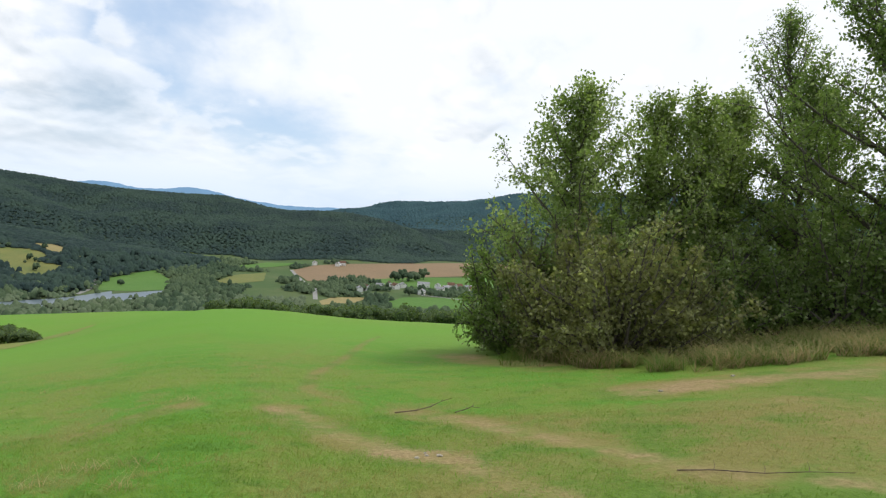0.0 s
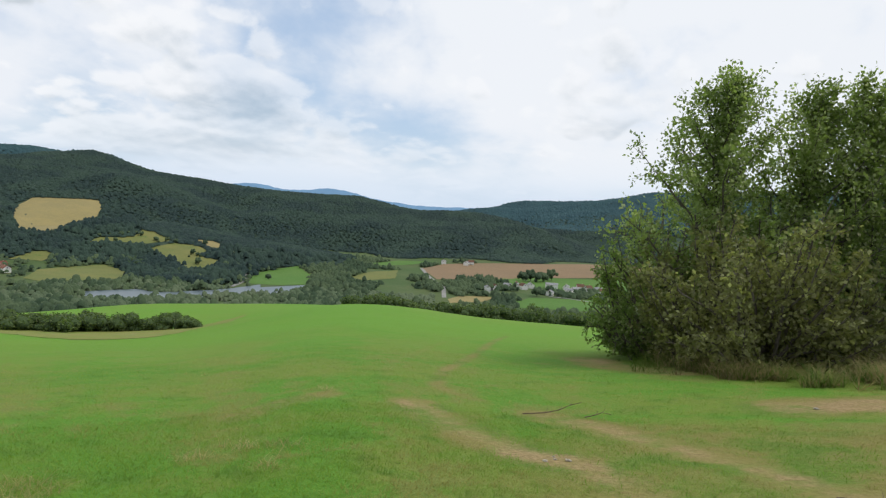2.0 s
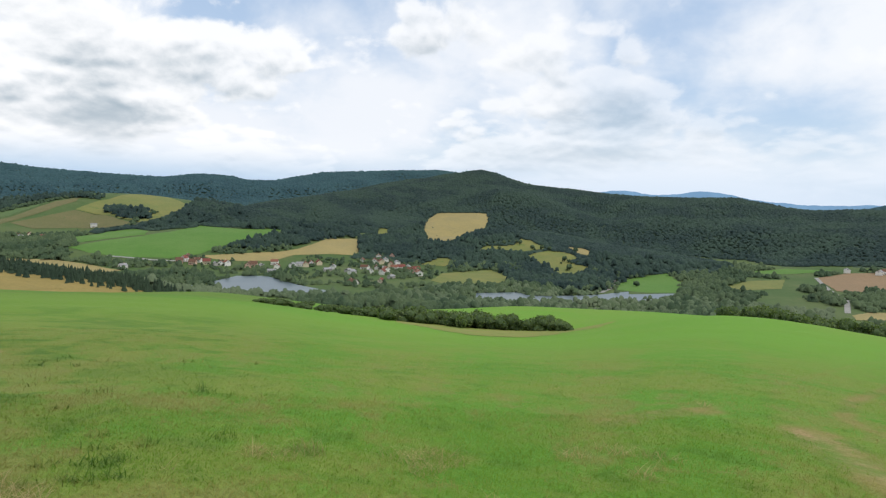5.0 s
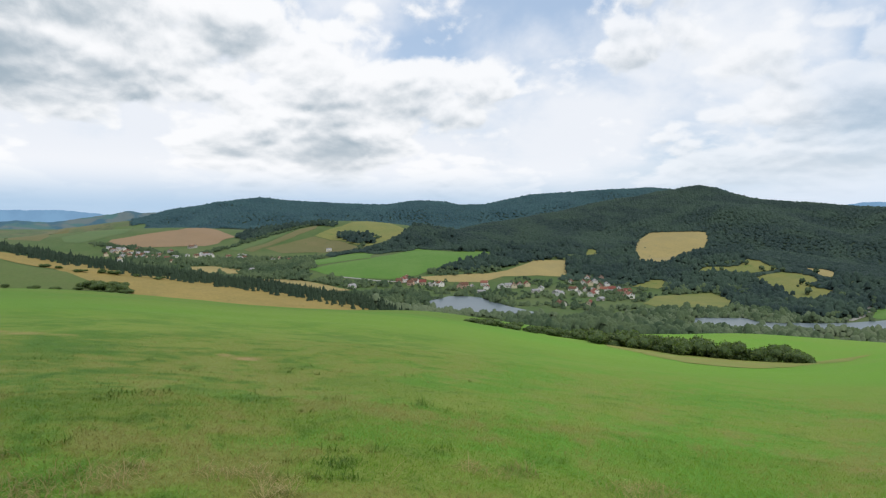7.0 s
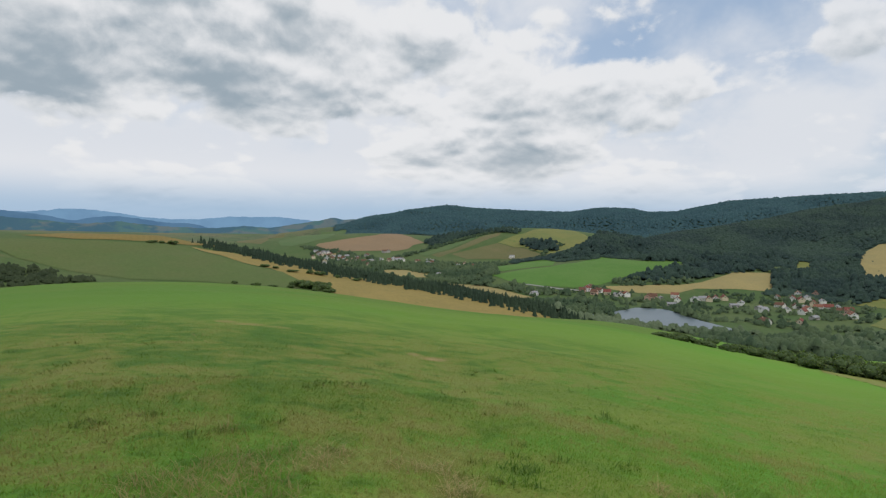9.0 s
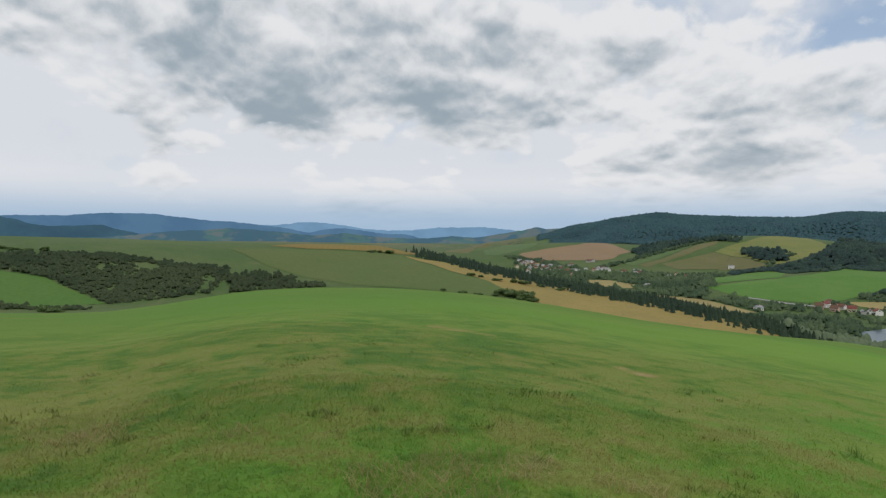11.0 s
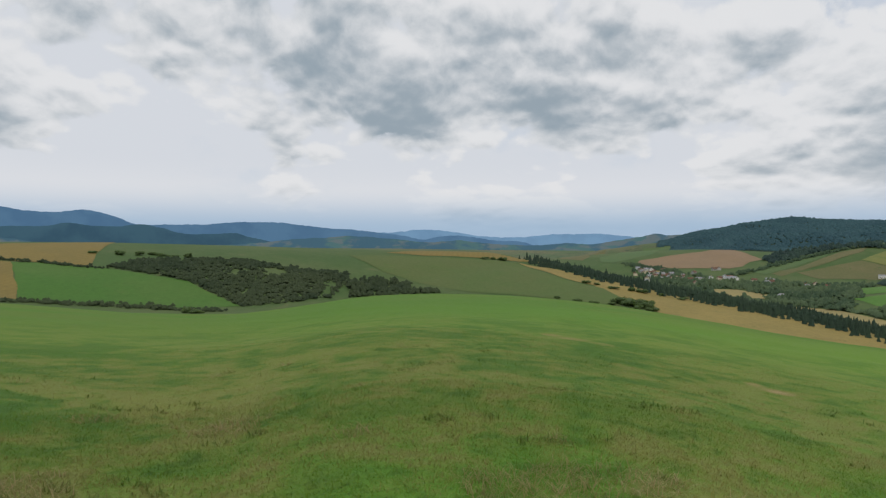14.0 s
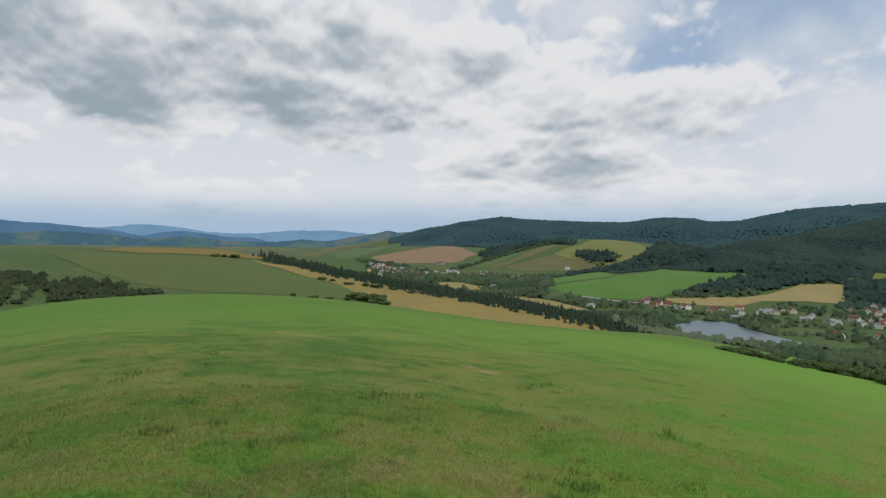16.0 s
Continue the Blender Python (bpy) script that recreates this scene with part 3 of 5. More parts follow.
def build_ground():
    x, y = place(AZ[None, :], RING[:, None])
    z = land(x, y)
    nr, na = x.shape
    v = np.stack([x, y, z], -1).reshape(-1, 3)
    i, j = np.meshgrid(np.arange(nr - 1), np.arange(na), indexing="ij")
    k = (j + 1) % na
    f = np.stack([i * na + j, i * na + k, (i + 1) * na + k, (i + 1) * na + j], -1).reshape(-1, 4)[:, ::-1]
    mid = v[f].mean(1)
    r = np.hypot(mid[:, 0], mid[:, 1])
    az = np.degrees(np.arctan2(-mid[:, 0], mid[:, 1]))
    index = np.where(r < 420, 0, np.where(wooded(mid[:, 0], mid[:, 1]), 2, np.where((r > 2400), 3, 1)))
    ob = new("ground", mesh_np("ground", v, f, (TURF, ROUGH_LAND, WOOD_FLOOR, FAR_LAND), index, True))
    worn = ob.data.attributes.new("worn", "FLOAT", "POINT")
    worn.data.foreach_set("value", wear(v[:, 0], v[:, 1]).astype(np.float32))
    return tagged(ob, "sloping green meadow falling away to a wide river valley", "ground", kind="structure")


def wooded(x, y):
    z = land(x, y)
    out = np.zeros(z.shape, bool)
    for key, lift, slack in (("forest_ridge", 4, 7), ("back_ridge", 22, 4), ("right_ridge", 8, 5), ("village_slope", 5, 7)):
        out |= (z - spine_height(x, y, key) < slack) & (z > FLOOR + lift) & ((key != "back_ridge") | (np.degrees(np.arctan2(-x, y)) < 89.5))
    return out


build_ground()


# -- fields, water and roads laid on the land --
FIELD_EDGES = []


def inside(x, y, pts):
    hit = np.zeros(np.shape(x), bool)
    for (ax, ay), (bx, by) in zip(pts, pts[1:] + pts[:1]):
        cross = (ay > y) != (by > y)
        with np.errstate(divide="ignore", invalid="ignore"):
            hit ^= cross & (x < (bx - ax) * (y - ay) / (by - ay) + ax)
    return hit


def draped(name, pts, lift, mat, flat=None, wobble=0.012):
    """A sheet with this outline, laid on the ground."""
    ring = np.array(pts, float)
    size = np.ptp(ring, axis=0).max()
    edge = []
    for a, b in zip(ring, np.roll(ring, -1, 0)):
        n = max(2, int(np.hypot(*(b - a)) / (size / 30)))
        edge += [a + (b - a) * k / n for k in range(n)]
    edge = np.array(edge)
    if flat is None:
        edge = edge + wobble * size * np.stack([waves(edge[:, 0], edge[:, 1], size / 3, 21), waves(edge[:, 0], edge[:, 1], size / 3, 22)], 1) * 0.5
    lo, hi = edge.min(0), edge.max(0)
    gx, gy = np.meshgrid(np.linspace(lo[0], hi[0], 34), np.linspace(lo[1], hi[1], 34))
    keep = inside(gx, gy, [tuple(p) for p in edge])
    inner = np.stack([gx[keep], gy[keep]], 1)
    n = len(edge)
    v, _, f, *_ = delaunay_2d_cdt([Vector(p) for p in np.concatenate([edge, inner])], [(i, (i + 1) % n) for i in range(n)], [], 1, 0.01)
    v = np.array(v)
    r = np.hypot(v[:, 0], v[:, 1])
    z = land(v[:, 0], v[:, 1]) + lift * (0.3 + r / 1400) if flat is None else np.full(len(v), flat)
    tris = np.array([t if (v[t[1]] - v[t[0]])[0] * (v[t[2]] - v[t[0]])[1] - (v[t[1]] - v[t[0]])[1] * (v[t[2]] - v[t[0]])[0] > 0 else t[::-1] for t in f if len(t) == 3])
    return mesh_np(name, np.column_stack([v, z]), tris, (mat,), None, True)


def field(name, label, mat, pts, lift=0.4):
    FIELD_EDGES.append(pts)
    tagged(new(name, draped(name, pts, lift, mat)), label, "field", kind="structure")


WATER_EDGES = []


def water(name, label, pts):
    WATER_EDGES.append(pts)
    tagged(new(name, draped(name, pts, 0, WATER, FLOOR + 1.1 + 0.06 * len(WATER_EDGES))), label, "water", kind="structure")


def road(pts, width=6.0):
    p = np.array(pts, float)
    d = np.gradient(p, axis=0)
    side = np.stack([-d[:, 1], d[:, 0]], 1) / np.hypot(d[:, 0], d[:, 1])[:, None] * width / 2
    outline = [tuple(q) for q in np.concatenate([p + side, (p - side)[::-1]])]
    FIELD_EDGES.append(outline)
    tagged(new("road", draped("road", outline, 0.6, ASPHALT, None, 0.0)), "pale grey narrow asphalt road through the valley", "road", kind="structure")


field("green_field", "bright green hay field on the slope above the village", HAY, ((-1130, 297), (-1147, 361), (-1149, 418), (-1239, 568), (-1162, 611), (-1135, 698), (-1084, 621), (-1043, 548), (-1008, 490), (-982, 445), (-972, 394), (-1009, 337), (-1064, 310)))
field("stubble_field", "pale golden stubble field below the forest edge", STRAW, ((-970, 445), (-963, 495), (-953, 569), (-973, 630), (-1031, 726), (-1024, 805), (-926, 726), (-911, 698), (-927, 660), (-930, 590), (-902, 534), (-919, 484), (-945, 454)))
field("hay_clearing", "straw-coloured square hay field cut into the forest", STRAW, ((-1058, 1022), (-1128, 1086), (-1208, 1175), (-1228, 1230), (-1178, 1282), (-1133, 1334), (-1086, 1288), (-1043, 1220), (-1038, 1178), (-915, 998), (-870, 920), (-892, 898)))
field("hay_clearing", "small olive clearing in the forest", OLIVE, ((-1118, 927), (-1140, 953), (-1142, 972), (-1120, 966), (-1102, 946), (-1103, 923)))
field("pasture", "olive pasture at the forest edge beside the village", OLIVE, ((-754, 722), (-764, 770), (-755, 792), (-735, 782), (-720, 744), (-740, 734)))
field("pasture", "olive pasture beside the village under the wood", OLIVE, ((-613, 609), (-667, 684), (-669, 732), (-656, 788), (-627, 771), (-608, 765), (-555, 709), (-541, 676), (-561, 633), (-587, 602)))
field("pasture", "olive upland pasture with scattered bushes", OLIVE, ((-751, 857), (-765, 903), (-743, 933), (-740, 958), (-764, 1006), (-744, 1015), (-715, 998), (-701, 1006), (-688, 976), (-699, 933), (-725, 910), (-745, 893)))
field("pasture", "olive and green pasture curving down between woods", OLIVE, ((-679, 910), (-677, 974), (-649, 992), (-600, 962), (-597, 926), (-581, 914), (-551, 908), (-543, 911), (-534, 867), (-531, 825), (-529, 805), (-563, 836), (-604, 871), (-657, 904)))
field("pasture", "small straw-coloured clearing above the pasture", STRAW, ((-672, 1038), (-652, 1056), (-601, 1013), (-595, 991), (-616, 991), (-652, 1018)))
field("pasture", "narrow olive clearing at the wood edge", OLIVE, ((-587, 980), (-565, 1000), (-558, 982), (-573, 964)))
field("valley_meadow", "bright green meadow beside the river", HAY, ((-410, 750), (-458, 861), (-453, 919), (-443, 975), (-381, 899), (-347, 793), (-375, 762)))
field("valley_meadow", "green meadow among valley bushes", OLIVE, ((-336, 936), (-339, 1041), (-309, 1119), (-275, 981), (-304, 910)))
field("valley_meadow", "thin green meadow under the forest edge", HAY, ((-389, 1193), (-362, 1308), (-281, 1307), (-326, 1224), (-361, 1180)))
field("ploughed_field", "large pinkish brown harvested field on a low rise", BROWN, ((-283, 1183), (-258, 1274), (-114, 1357), (66, 1494), (246, 1785), (183, 1310), (52, 1268), (-69, 1182), (-217, 1027), (-253, 1117)))
field("valley_meadow", "green strip of meadow below the brown field", HAY, ((-188, 1064), (-86, 1178), (51, 1247), (180, 1289), (164, 1165), (-8, 1045), (-112, 1052)))
field("valley_meadow", "pale straw strip of meadow near the road", STRAW, ((-150, 791), (-142, 836), (-96, 865), (-104, 802), (-140, 760)))
field("valley_meadow", "lime green meadow in front of the hamlet", HAY, ((-70, 820), (-50, 893), (41, 941), (98, 956), (86, 826), (-58, 780)))
field("ploughed_field", "brown harvested field on a rounded hill", BROWN, ((-1652, -43), (-1712, -26), (-1805, 38), (-1909, 111), (-2007, 187), (-2027, 221), (-1848, 246), (-1704, 255), (-1657, 220), (-1604, 200), (-1574, 165), (-1590, 56), (-1623, -2)))
field("stubble_field", "pale straw strip at the edge of the town", STRAW, ((-1576, -18), (-1565, 50), (-1524, 43), (-1538, -15)))
field("green_field", "long green strip field on the hillside", HAYFAR, ((-1518, 202), (-1589, 271), (-1664, 341), (-1729, 400), (-1687, 409), (-1606, 343), (-1512, 258), (-1483, 228)))
field("fallow_field", "brownish olive strip field on the hillside", FALLOW, ((-1486, 241), (-1540, 302), (-1611, 358), (-1697, 423), (-1725, 481), (-1679, 465), (-1610, 402), (-1547, 344), (-1503, 301), (-1452, 253)))
field("pasture", "pale green pasture on a rounded hilltop", OLIVE, ((-1599, 437), (-1690, 516), (-1748, 584), (-1813, 660), (-1761, 713), (-1591, 698), (-1487, 618), (-1387, 526), (-1389, 499), (-1459, 488), (-1524, 480), (-1566, 463)))
field("fallow_field", "brownish olive field on the lower hill", FALLOW, ((-1486, 291), (-1523, 339), (-1572, 406), (-1593, 435), (-1561, 462), (-1517, 478), (-1448, 484), (-1371, 493), (-1404, 442), (-1445, 400), (-1430, 318)))
field("green_field", "green field at the foot of the hill", HAY, ((-1297, 353), (-1358, 428), (-1321, 468), (-1262, 475), (-1160, 428), (-1160, 365), (-1164, 322)))
field("stubble_field", "straw field on the valley floor", STRAW, ((-1306, 105), (-1298, 156), (-1252, 197), (-1213, 186), (-1232, 138), (-1261, 112)))
field("stubble_field", "straw field beyond the row of spruces", STRAW, ((-1122, 181), (-1118, 209), (-1062, 255), (-998, 285), (-922, 308), (-904, 250), (-974, 234), (-1025, 200)))
field("green_field", "distant green field on a rise", HAYFAR, ((-1692, -128), (-1841, -141), (-1934, -96), (-2719, -40), (-2647, 79), (-2562, 69), (-1844, -1), (-1715, -68), (-1665, -100)))
field("fallow_field", "distant olive field", FALLOW, ((-2356, -345), (-2707, -269), (-2817, -187), (-1760, -175), (-1905, -262)))
field("stubble_field", "golden stubble strip running down the hillside", GOLD, ((-719, -147), (-718, -112), (-696, -65), (-648, -20), (-657, 31), (-624, 32), (-628, -9), (-634, -46), (-657, -83), (-691, -123)))
field("stubble_field", "golden stubble field on the lower hillside", GOLD, ((-619, -31), (-617, 6), (-601, 35), (-576, 60), (-551, 98), (-520, 134), (-498, 80), (-519, 50), (-527, 22), (-533, 5), (-565, -5)))
field("stubble_field", "brownish stubble on the crest of the hill", STUBBLE, ((-666, -291), (-733, -270), (-769, -196), (-761, -129), (-762, -123), (-726, -149), (-717, -187), (-670, -247)))
field("fallow_field", "dull olive field on the rounded hillside", DULL, ((-616, -314), (-665, -245), (-709, -184), (-716, -147), (-684, -122), (-650, -82), (-626, -46), (-577, -17), (-545, -38), (-554, -99), (-540, -159), (-560, -248)))
field("stubble_field", "tan stubble square between green fields", STUBBLE, ((-334, -524), (-354, -469), (-284, -371), (-271, -392), (-261, -418)))
field("stubble_field", "tan stubble field along the hilltop", STUBBLE, ((-346, -565), (-438, -583), (-545, -564), (-436, -473), (-387, -425), (-360, -473), (-349, -519)))
field("green_field", "dark green crop field above the hollow", CROP, ((-354, -469), (-371, -451), (-389, -412), (-400, -344), (-387, -307), (-377, -277), (-344, -296), (-317, -335), (-284, -371)))
field("green_field", "green crop field beside the tan stubble", CROP, ((-250, -485), (-292, -559), (-328, -564), (-333, -524), (-262, -420), (-251, -441)))
water("lake", "calm grey-blue reservoir reflecting the clouds", ((-752, 362), (-787, 410), (-766, 443), (-669, 429), (-609, 429), (-593, 422), (-634, 366), (-678, 325)))
water("river", "grey-blue slow river with reed banks", ((-495, 560), (-468, 612), (-437, 606), (-399, 670), (-389, 746), (-357, 686), (-377, 610), (-420, 555), (-455, 516)))
water("river", "grey-blue bend of the river behind willows", ((-404, 668), (-381, 711), (-343, 783), (-326, 738), (-334, 680), (-367, 634)))
water("pond", "small pale pond among willows", ((-742, 308), (-727, 323), (-685, 302), (-563, 232)))
road(((-281, 1186), (-239, 1067), (-212, 992), (-183, 926), (-157, 803)))
road(((-147, 927), (-118, 902), (-83, 911)))
road(((-25, 932), (3, 926), (48, 906)))
road(((-470, 859), (-423, 764), (-408, 708)))
road(((-1028, 324), (-973, 369), (-940, 416)))

# -- places in the valley --
VILLAGE = ((-942, 398), (-951, 409), (-964, 420), (-925, 411), (-939, 424), (-922, 431), (-909, 439), (-910, 448), (-901, 453), (-873, 474), (-877, 485), (-868, 493), (-879, 522), (-845, 506), (-850, 536), (-854, 552), (-846, 558), (-851, 572), (-855, 589), (-784, 556), (-803, 580), (-758, 575), (-732, 562), (-778, 623), (-766, 638), (-809, 683), (-819, 702), (-773, 672), (-743, 654), (-727, 624), (-708, 600), (-779, 692), (-738, 679), (-716, 662), (-709, 669), (-668, 637), (-684, 644), (-643, 496), (-621, 524), (-663, 578), (-825, 681), (-855, 715), (-835, 729), (-849, 674), (-728, 594), (-762, 643), (-742, 668), (-806, 474))
HAMLET = ((-26, 1059), (-2, 1059), (3, 1005), (13, 1035), (21, 1077), (27, 1012), (34, 1065), (41, 1030), (50, 1065), (57, 1031), (-80, 1015), (-69, 1001), (-59, 1030), (-93, 993), (-117, 931), (-110, 945), (-257, 1284), (-201, 1290), (-208, 1278), (-25, 948))
TOWN = ((-1574, -32), (-1550, -24), (-1563, -13), (-1509, -2), (-1464, 6), (-1481, 14), (-1449, 25), (-1462, 33), (-1482, 41), (-1428, 50), (-1490, -7), (-1451, 62), (-1516, -18), (-1422, 19), (-1401, 76), (-1404, 92), (-1399, 108), (-1413, 134), (-1411, 145), (-1416, 157), (-1413, 165), (-1366, 215), (-1372, 225), (-1351, 277), (-1348, 294), (-1222, 215), (-1437, 428), (-1545, 134), (-1551, 144), (-937, 316), (-1433, 35), (-1527, 4))
FRONTWOOD_EDGE = ((-993, 433), (-1056, 504), (-1169, 615), (-1224, 684), (-1203, 943), (-1031, 808), (-1028, 730), (-967, 559), (-1006, 467), (-979, 444), (-970, 396))
TONGUE_EDGE = ((-750, 798), (-762, 871), (-750, 864), (-724, 915), (-687, 911), (-648, 896), (-601, 873), (-532, 818), (-519, 856), (-491, 824), (-444, 806), (-411, 735), (-446, 691), (-479, 674), (-533, 680), (-585, 746), (-655, 795), (-698, 740))
SLOPEWOOD_EDGE = ((-1028, 807), (-1168, 1122), (-922, 910), (-845, 902), (-1050, 1250), (-764, 1004), (-772, 913), (-761, 863), (-755, 800), (-772, 783), (-759, 718), (-819, 741), (-884, 742), (-917, 720))
FOOTWOOD_EDGE = ((-601, 996), (-563, 999), (-462, 1086), (-411, 1223), (-426, 1077), (-436, 983), (-462, 867), (-417, 763), (-481, 688), (-605, 862), (-543, 821), (-518, 853))
GULLY_EDGE = ((-394, -416), (-436, -425), (-502, -377), (-506, -364), (-508, -316), (-528, -268), (-450, -244), (-391, -268), (-376, -275), (-388, -308), (-402, -342), (-397, -387))
GULLY2_EDGE = ((-506, -258), (-562, -222), (-567, -180), (-564, -147), (-539, -150), (-517, -190), (-461, -235))
DOMETREES_EDGE = ((-1582, 490), (-1563, 523), (-1501, 562), (-1419, 535), (-1442, 490))
DOMEWOOD_EDGE = ((-1603, 707), (-2073, 996), (-2035, 1069), (-1280, 680), (-1230, 605), (-1248, 579), (-1241, 516), (-1270, 482), (-1325, 496), (-1339, 542), (-1486, 627))
SADDLE_EDGE = ((-1703, 259), (-1798, 306), (-1816, 364), (-1804, 434), (-1789, 496), (-1750, 551), (-1696, 510), (-1733, 474), (-1752, 421), (-1697, 348), (-1618, 276), (-1609, 254))
GULLY_GAPS = (((-442, -346), (-472, -359), (-478, -348), (-468, -331), (-441, -336)), ((-484, -336), (-497, -326), (-478, -304), (-462, -315)), ((-444, -252), (-485, -271), (-509, -266), (-453, -247)))
VILLAGE_EDGE = ((-971, 393), (-933, 495), (-925, 563), (-924, 692), (-878, 741), (-770, 760), (-709, 744), (-533, 565), (-613, 475), (-711, 444), (-769, 444), (-795, 414), (-775, 376), (-912, 376))
HAMLETTREES_EDGE = ((-191, 1080), (-126, 1122), (-89, 1030), (-140, 962), (-171, 970))
TOWN_EDGE = ((-1628, -65), (-1589, 21), (-1471, 96), (-1384, 134), (-1386, 284), (-1253, 324), (-1172, 303), (-1236, 210), (-1328, 97), (-1435, -12))
PASTURE_TREES = ((-767, 906), (-763, 925), (-751, 936), (-757, 963), (-746, 969), (-735, 966), (-693, 957), (-688, 973), (-675, 978), (-595, 899), (-600, 917), (-590, 913), (-582, 911), (-555, 863), (-576, 920), (-653, 994), (-627, 993), (-662, 991), (-734, 904), (-577, 958))
HEDGE_UP = ((-328, -564), (-338, -529), (-352, -491), (-366, -462), (-377, -431), (-387, -413))
HEDGE_LOW = ((-236, -439), (-244, -429), (-256, -396), (-280, -364), (-312, -330), (-350, -275))
HEDGE_GOLD = ((-648, -63), (-644, -52), (-632, -36), (-633, -19), (-633, -9), (-631, 9), (-617, 27))
CRESTDOTS = ((-433, -475), (-444, -456), (-455, -444), (-465, -439), (-466, -429), (-468, -416), (-478, -408))
BUSHTRI = ((-548, -60), (-551, -47), (-555, -32), (-543, -23), (-544, -12), (-544, 0))
DOT = ((-555, -79),)
BUSH450 = ((-710, -186), (-715, -177), (-717, -166))
BIGTREES = ((-79, 1128), (-66, 1137), (-55, 1129), (-44, 1150), (-30, 1174), (-26, 960), (-43, 919))
NOTCHBUSH = ((-327, -282), (-329, -277))


# -- distant mountains --
def mountains(label, mat, r0, r1, profile, seed):
    az = np.arange(profile[0][0], profile[-1][0], 0.12)
    el = curve(az, *zip(*profile))
    el = el + 0.03 * waves(az * 100, az * 0, 160, seed) + 0.02 * waves(az * 100, az * 0, 60, seed + 1)
    rows = np.linspace(0, 1, 12)
    r = r0 + (r1 - r0) * rows[:, None] + 0 * az
    top = EYE + r1 * np.tan(np.radians(el))
    x, y = place(az[None], r)
    z = -130 + (top + 130) * (rows[:, None] ** 0.8) + 9 * waves(x, y, 330, seed + 2) * np.sin(rows * 3.14)[:, None]
    n, m = x.shape
    i, j = np.meshgrid(np.arange(n - 1), np.arange(m - 1), indexing="ij")
    f = np.stack([i * m + j, i * m + j + 1, (i + 1) * m + j + 1, (i + 1) * m + j], -1).reshape(-1, 4)
    tagged(new("distant_mountains", mesh_np("distant_mountains", np.stack([x, y, z], -1).reshape(-1, 3), f, (mat,), None, True)), label, "mountains", kind="structure")


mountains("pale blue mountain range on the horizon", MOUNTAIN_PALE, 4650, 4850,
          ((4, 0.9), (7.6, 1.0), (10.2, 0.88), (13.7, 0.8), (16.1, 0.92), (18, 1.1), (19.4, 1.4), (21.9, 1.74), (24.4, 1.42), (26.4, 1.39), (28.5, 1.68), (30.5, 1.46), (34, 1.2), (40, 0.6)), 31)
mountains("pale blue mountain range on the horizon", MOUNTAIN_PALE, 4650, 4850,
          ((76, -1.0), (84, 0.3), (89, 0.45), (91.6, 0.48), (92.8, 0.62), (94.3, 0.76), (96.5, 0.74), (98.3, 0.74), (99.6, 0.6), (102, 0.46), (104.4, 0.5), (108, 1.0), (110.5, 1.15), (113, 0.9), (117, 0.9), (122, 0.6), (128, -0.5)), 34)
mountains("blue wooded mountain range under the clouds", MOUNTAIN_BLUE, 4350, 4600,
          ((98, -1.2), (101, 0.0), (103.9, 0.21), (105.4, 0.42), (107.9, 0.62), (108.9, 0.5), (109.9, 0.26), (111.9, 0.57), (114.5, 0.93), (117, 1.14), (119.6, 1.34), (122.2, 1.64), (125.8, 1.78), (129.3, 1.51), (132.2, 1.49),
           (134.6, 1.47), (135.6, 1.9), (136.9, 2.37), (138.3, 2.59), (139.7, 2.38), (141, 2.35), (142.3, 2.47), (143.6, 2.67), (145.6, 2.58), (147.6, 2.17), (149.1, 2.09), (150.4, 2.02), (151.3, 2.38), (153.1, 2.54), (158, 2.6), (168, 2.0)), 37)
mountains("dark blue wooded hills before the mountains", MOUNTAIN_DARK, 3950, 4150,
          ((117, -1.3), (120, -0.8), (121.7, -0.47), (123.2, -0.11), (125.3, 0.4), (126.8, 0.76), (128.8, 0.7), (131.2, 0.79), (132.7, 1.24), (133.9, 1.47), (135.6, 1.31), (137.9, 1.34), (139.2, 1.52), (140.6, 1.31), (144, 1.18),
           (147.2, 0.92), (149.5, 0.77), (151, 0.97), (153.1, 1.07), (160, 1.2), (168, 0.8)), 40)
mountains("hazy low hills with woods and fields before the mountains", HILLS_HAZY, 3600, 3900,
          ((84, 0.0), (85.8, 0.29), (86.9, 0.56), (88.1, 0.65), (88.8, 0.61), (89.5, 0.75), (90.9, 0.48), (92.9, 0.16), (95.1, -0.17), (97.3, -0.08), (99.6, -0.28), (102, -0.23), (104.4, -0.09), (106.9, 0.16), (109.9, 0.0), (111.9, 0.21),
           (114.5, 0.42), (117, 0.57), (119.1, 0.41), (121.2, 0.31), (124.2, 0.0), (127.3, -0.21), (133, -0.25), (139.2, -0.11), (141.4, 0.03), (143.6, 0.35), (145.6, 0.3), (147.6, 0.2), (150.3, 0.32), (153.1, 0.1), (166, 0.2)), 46)


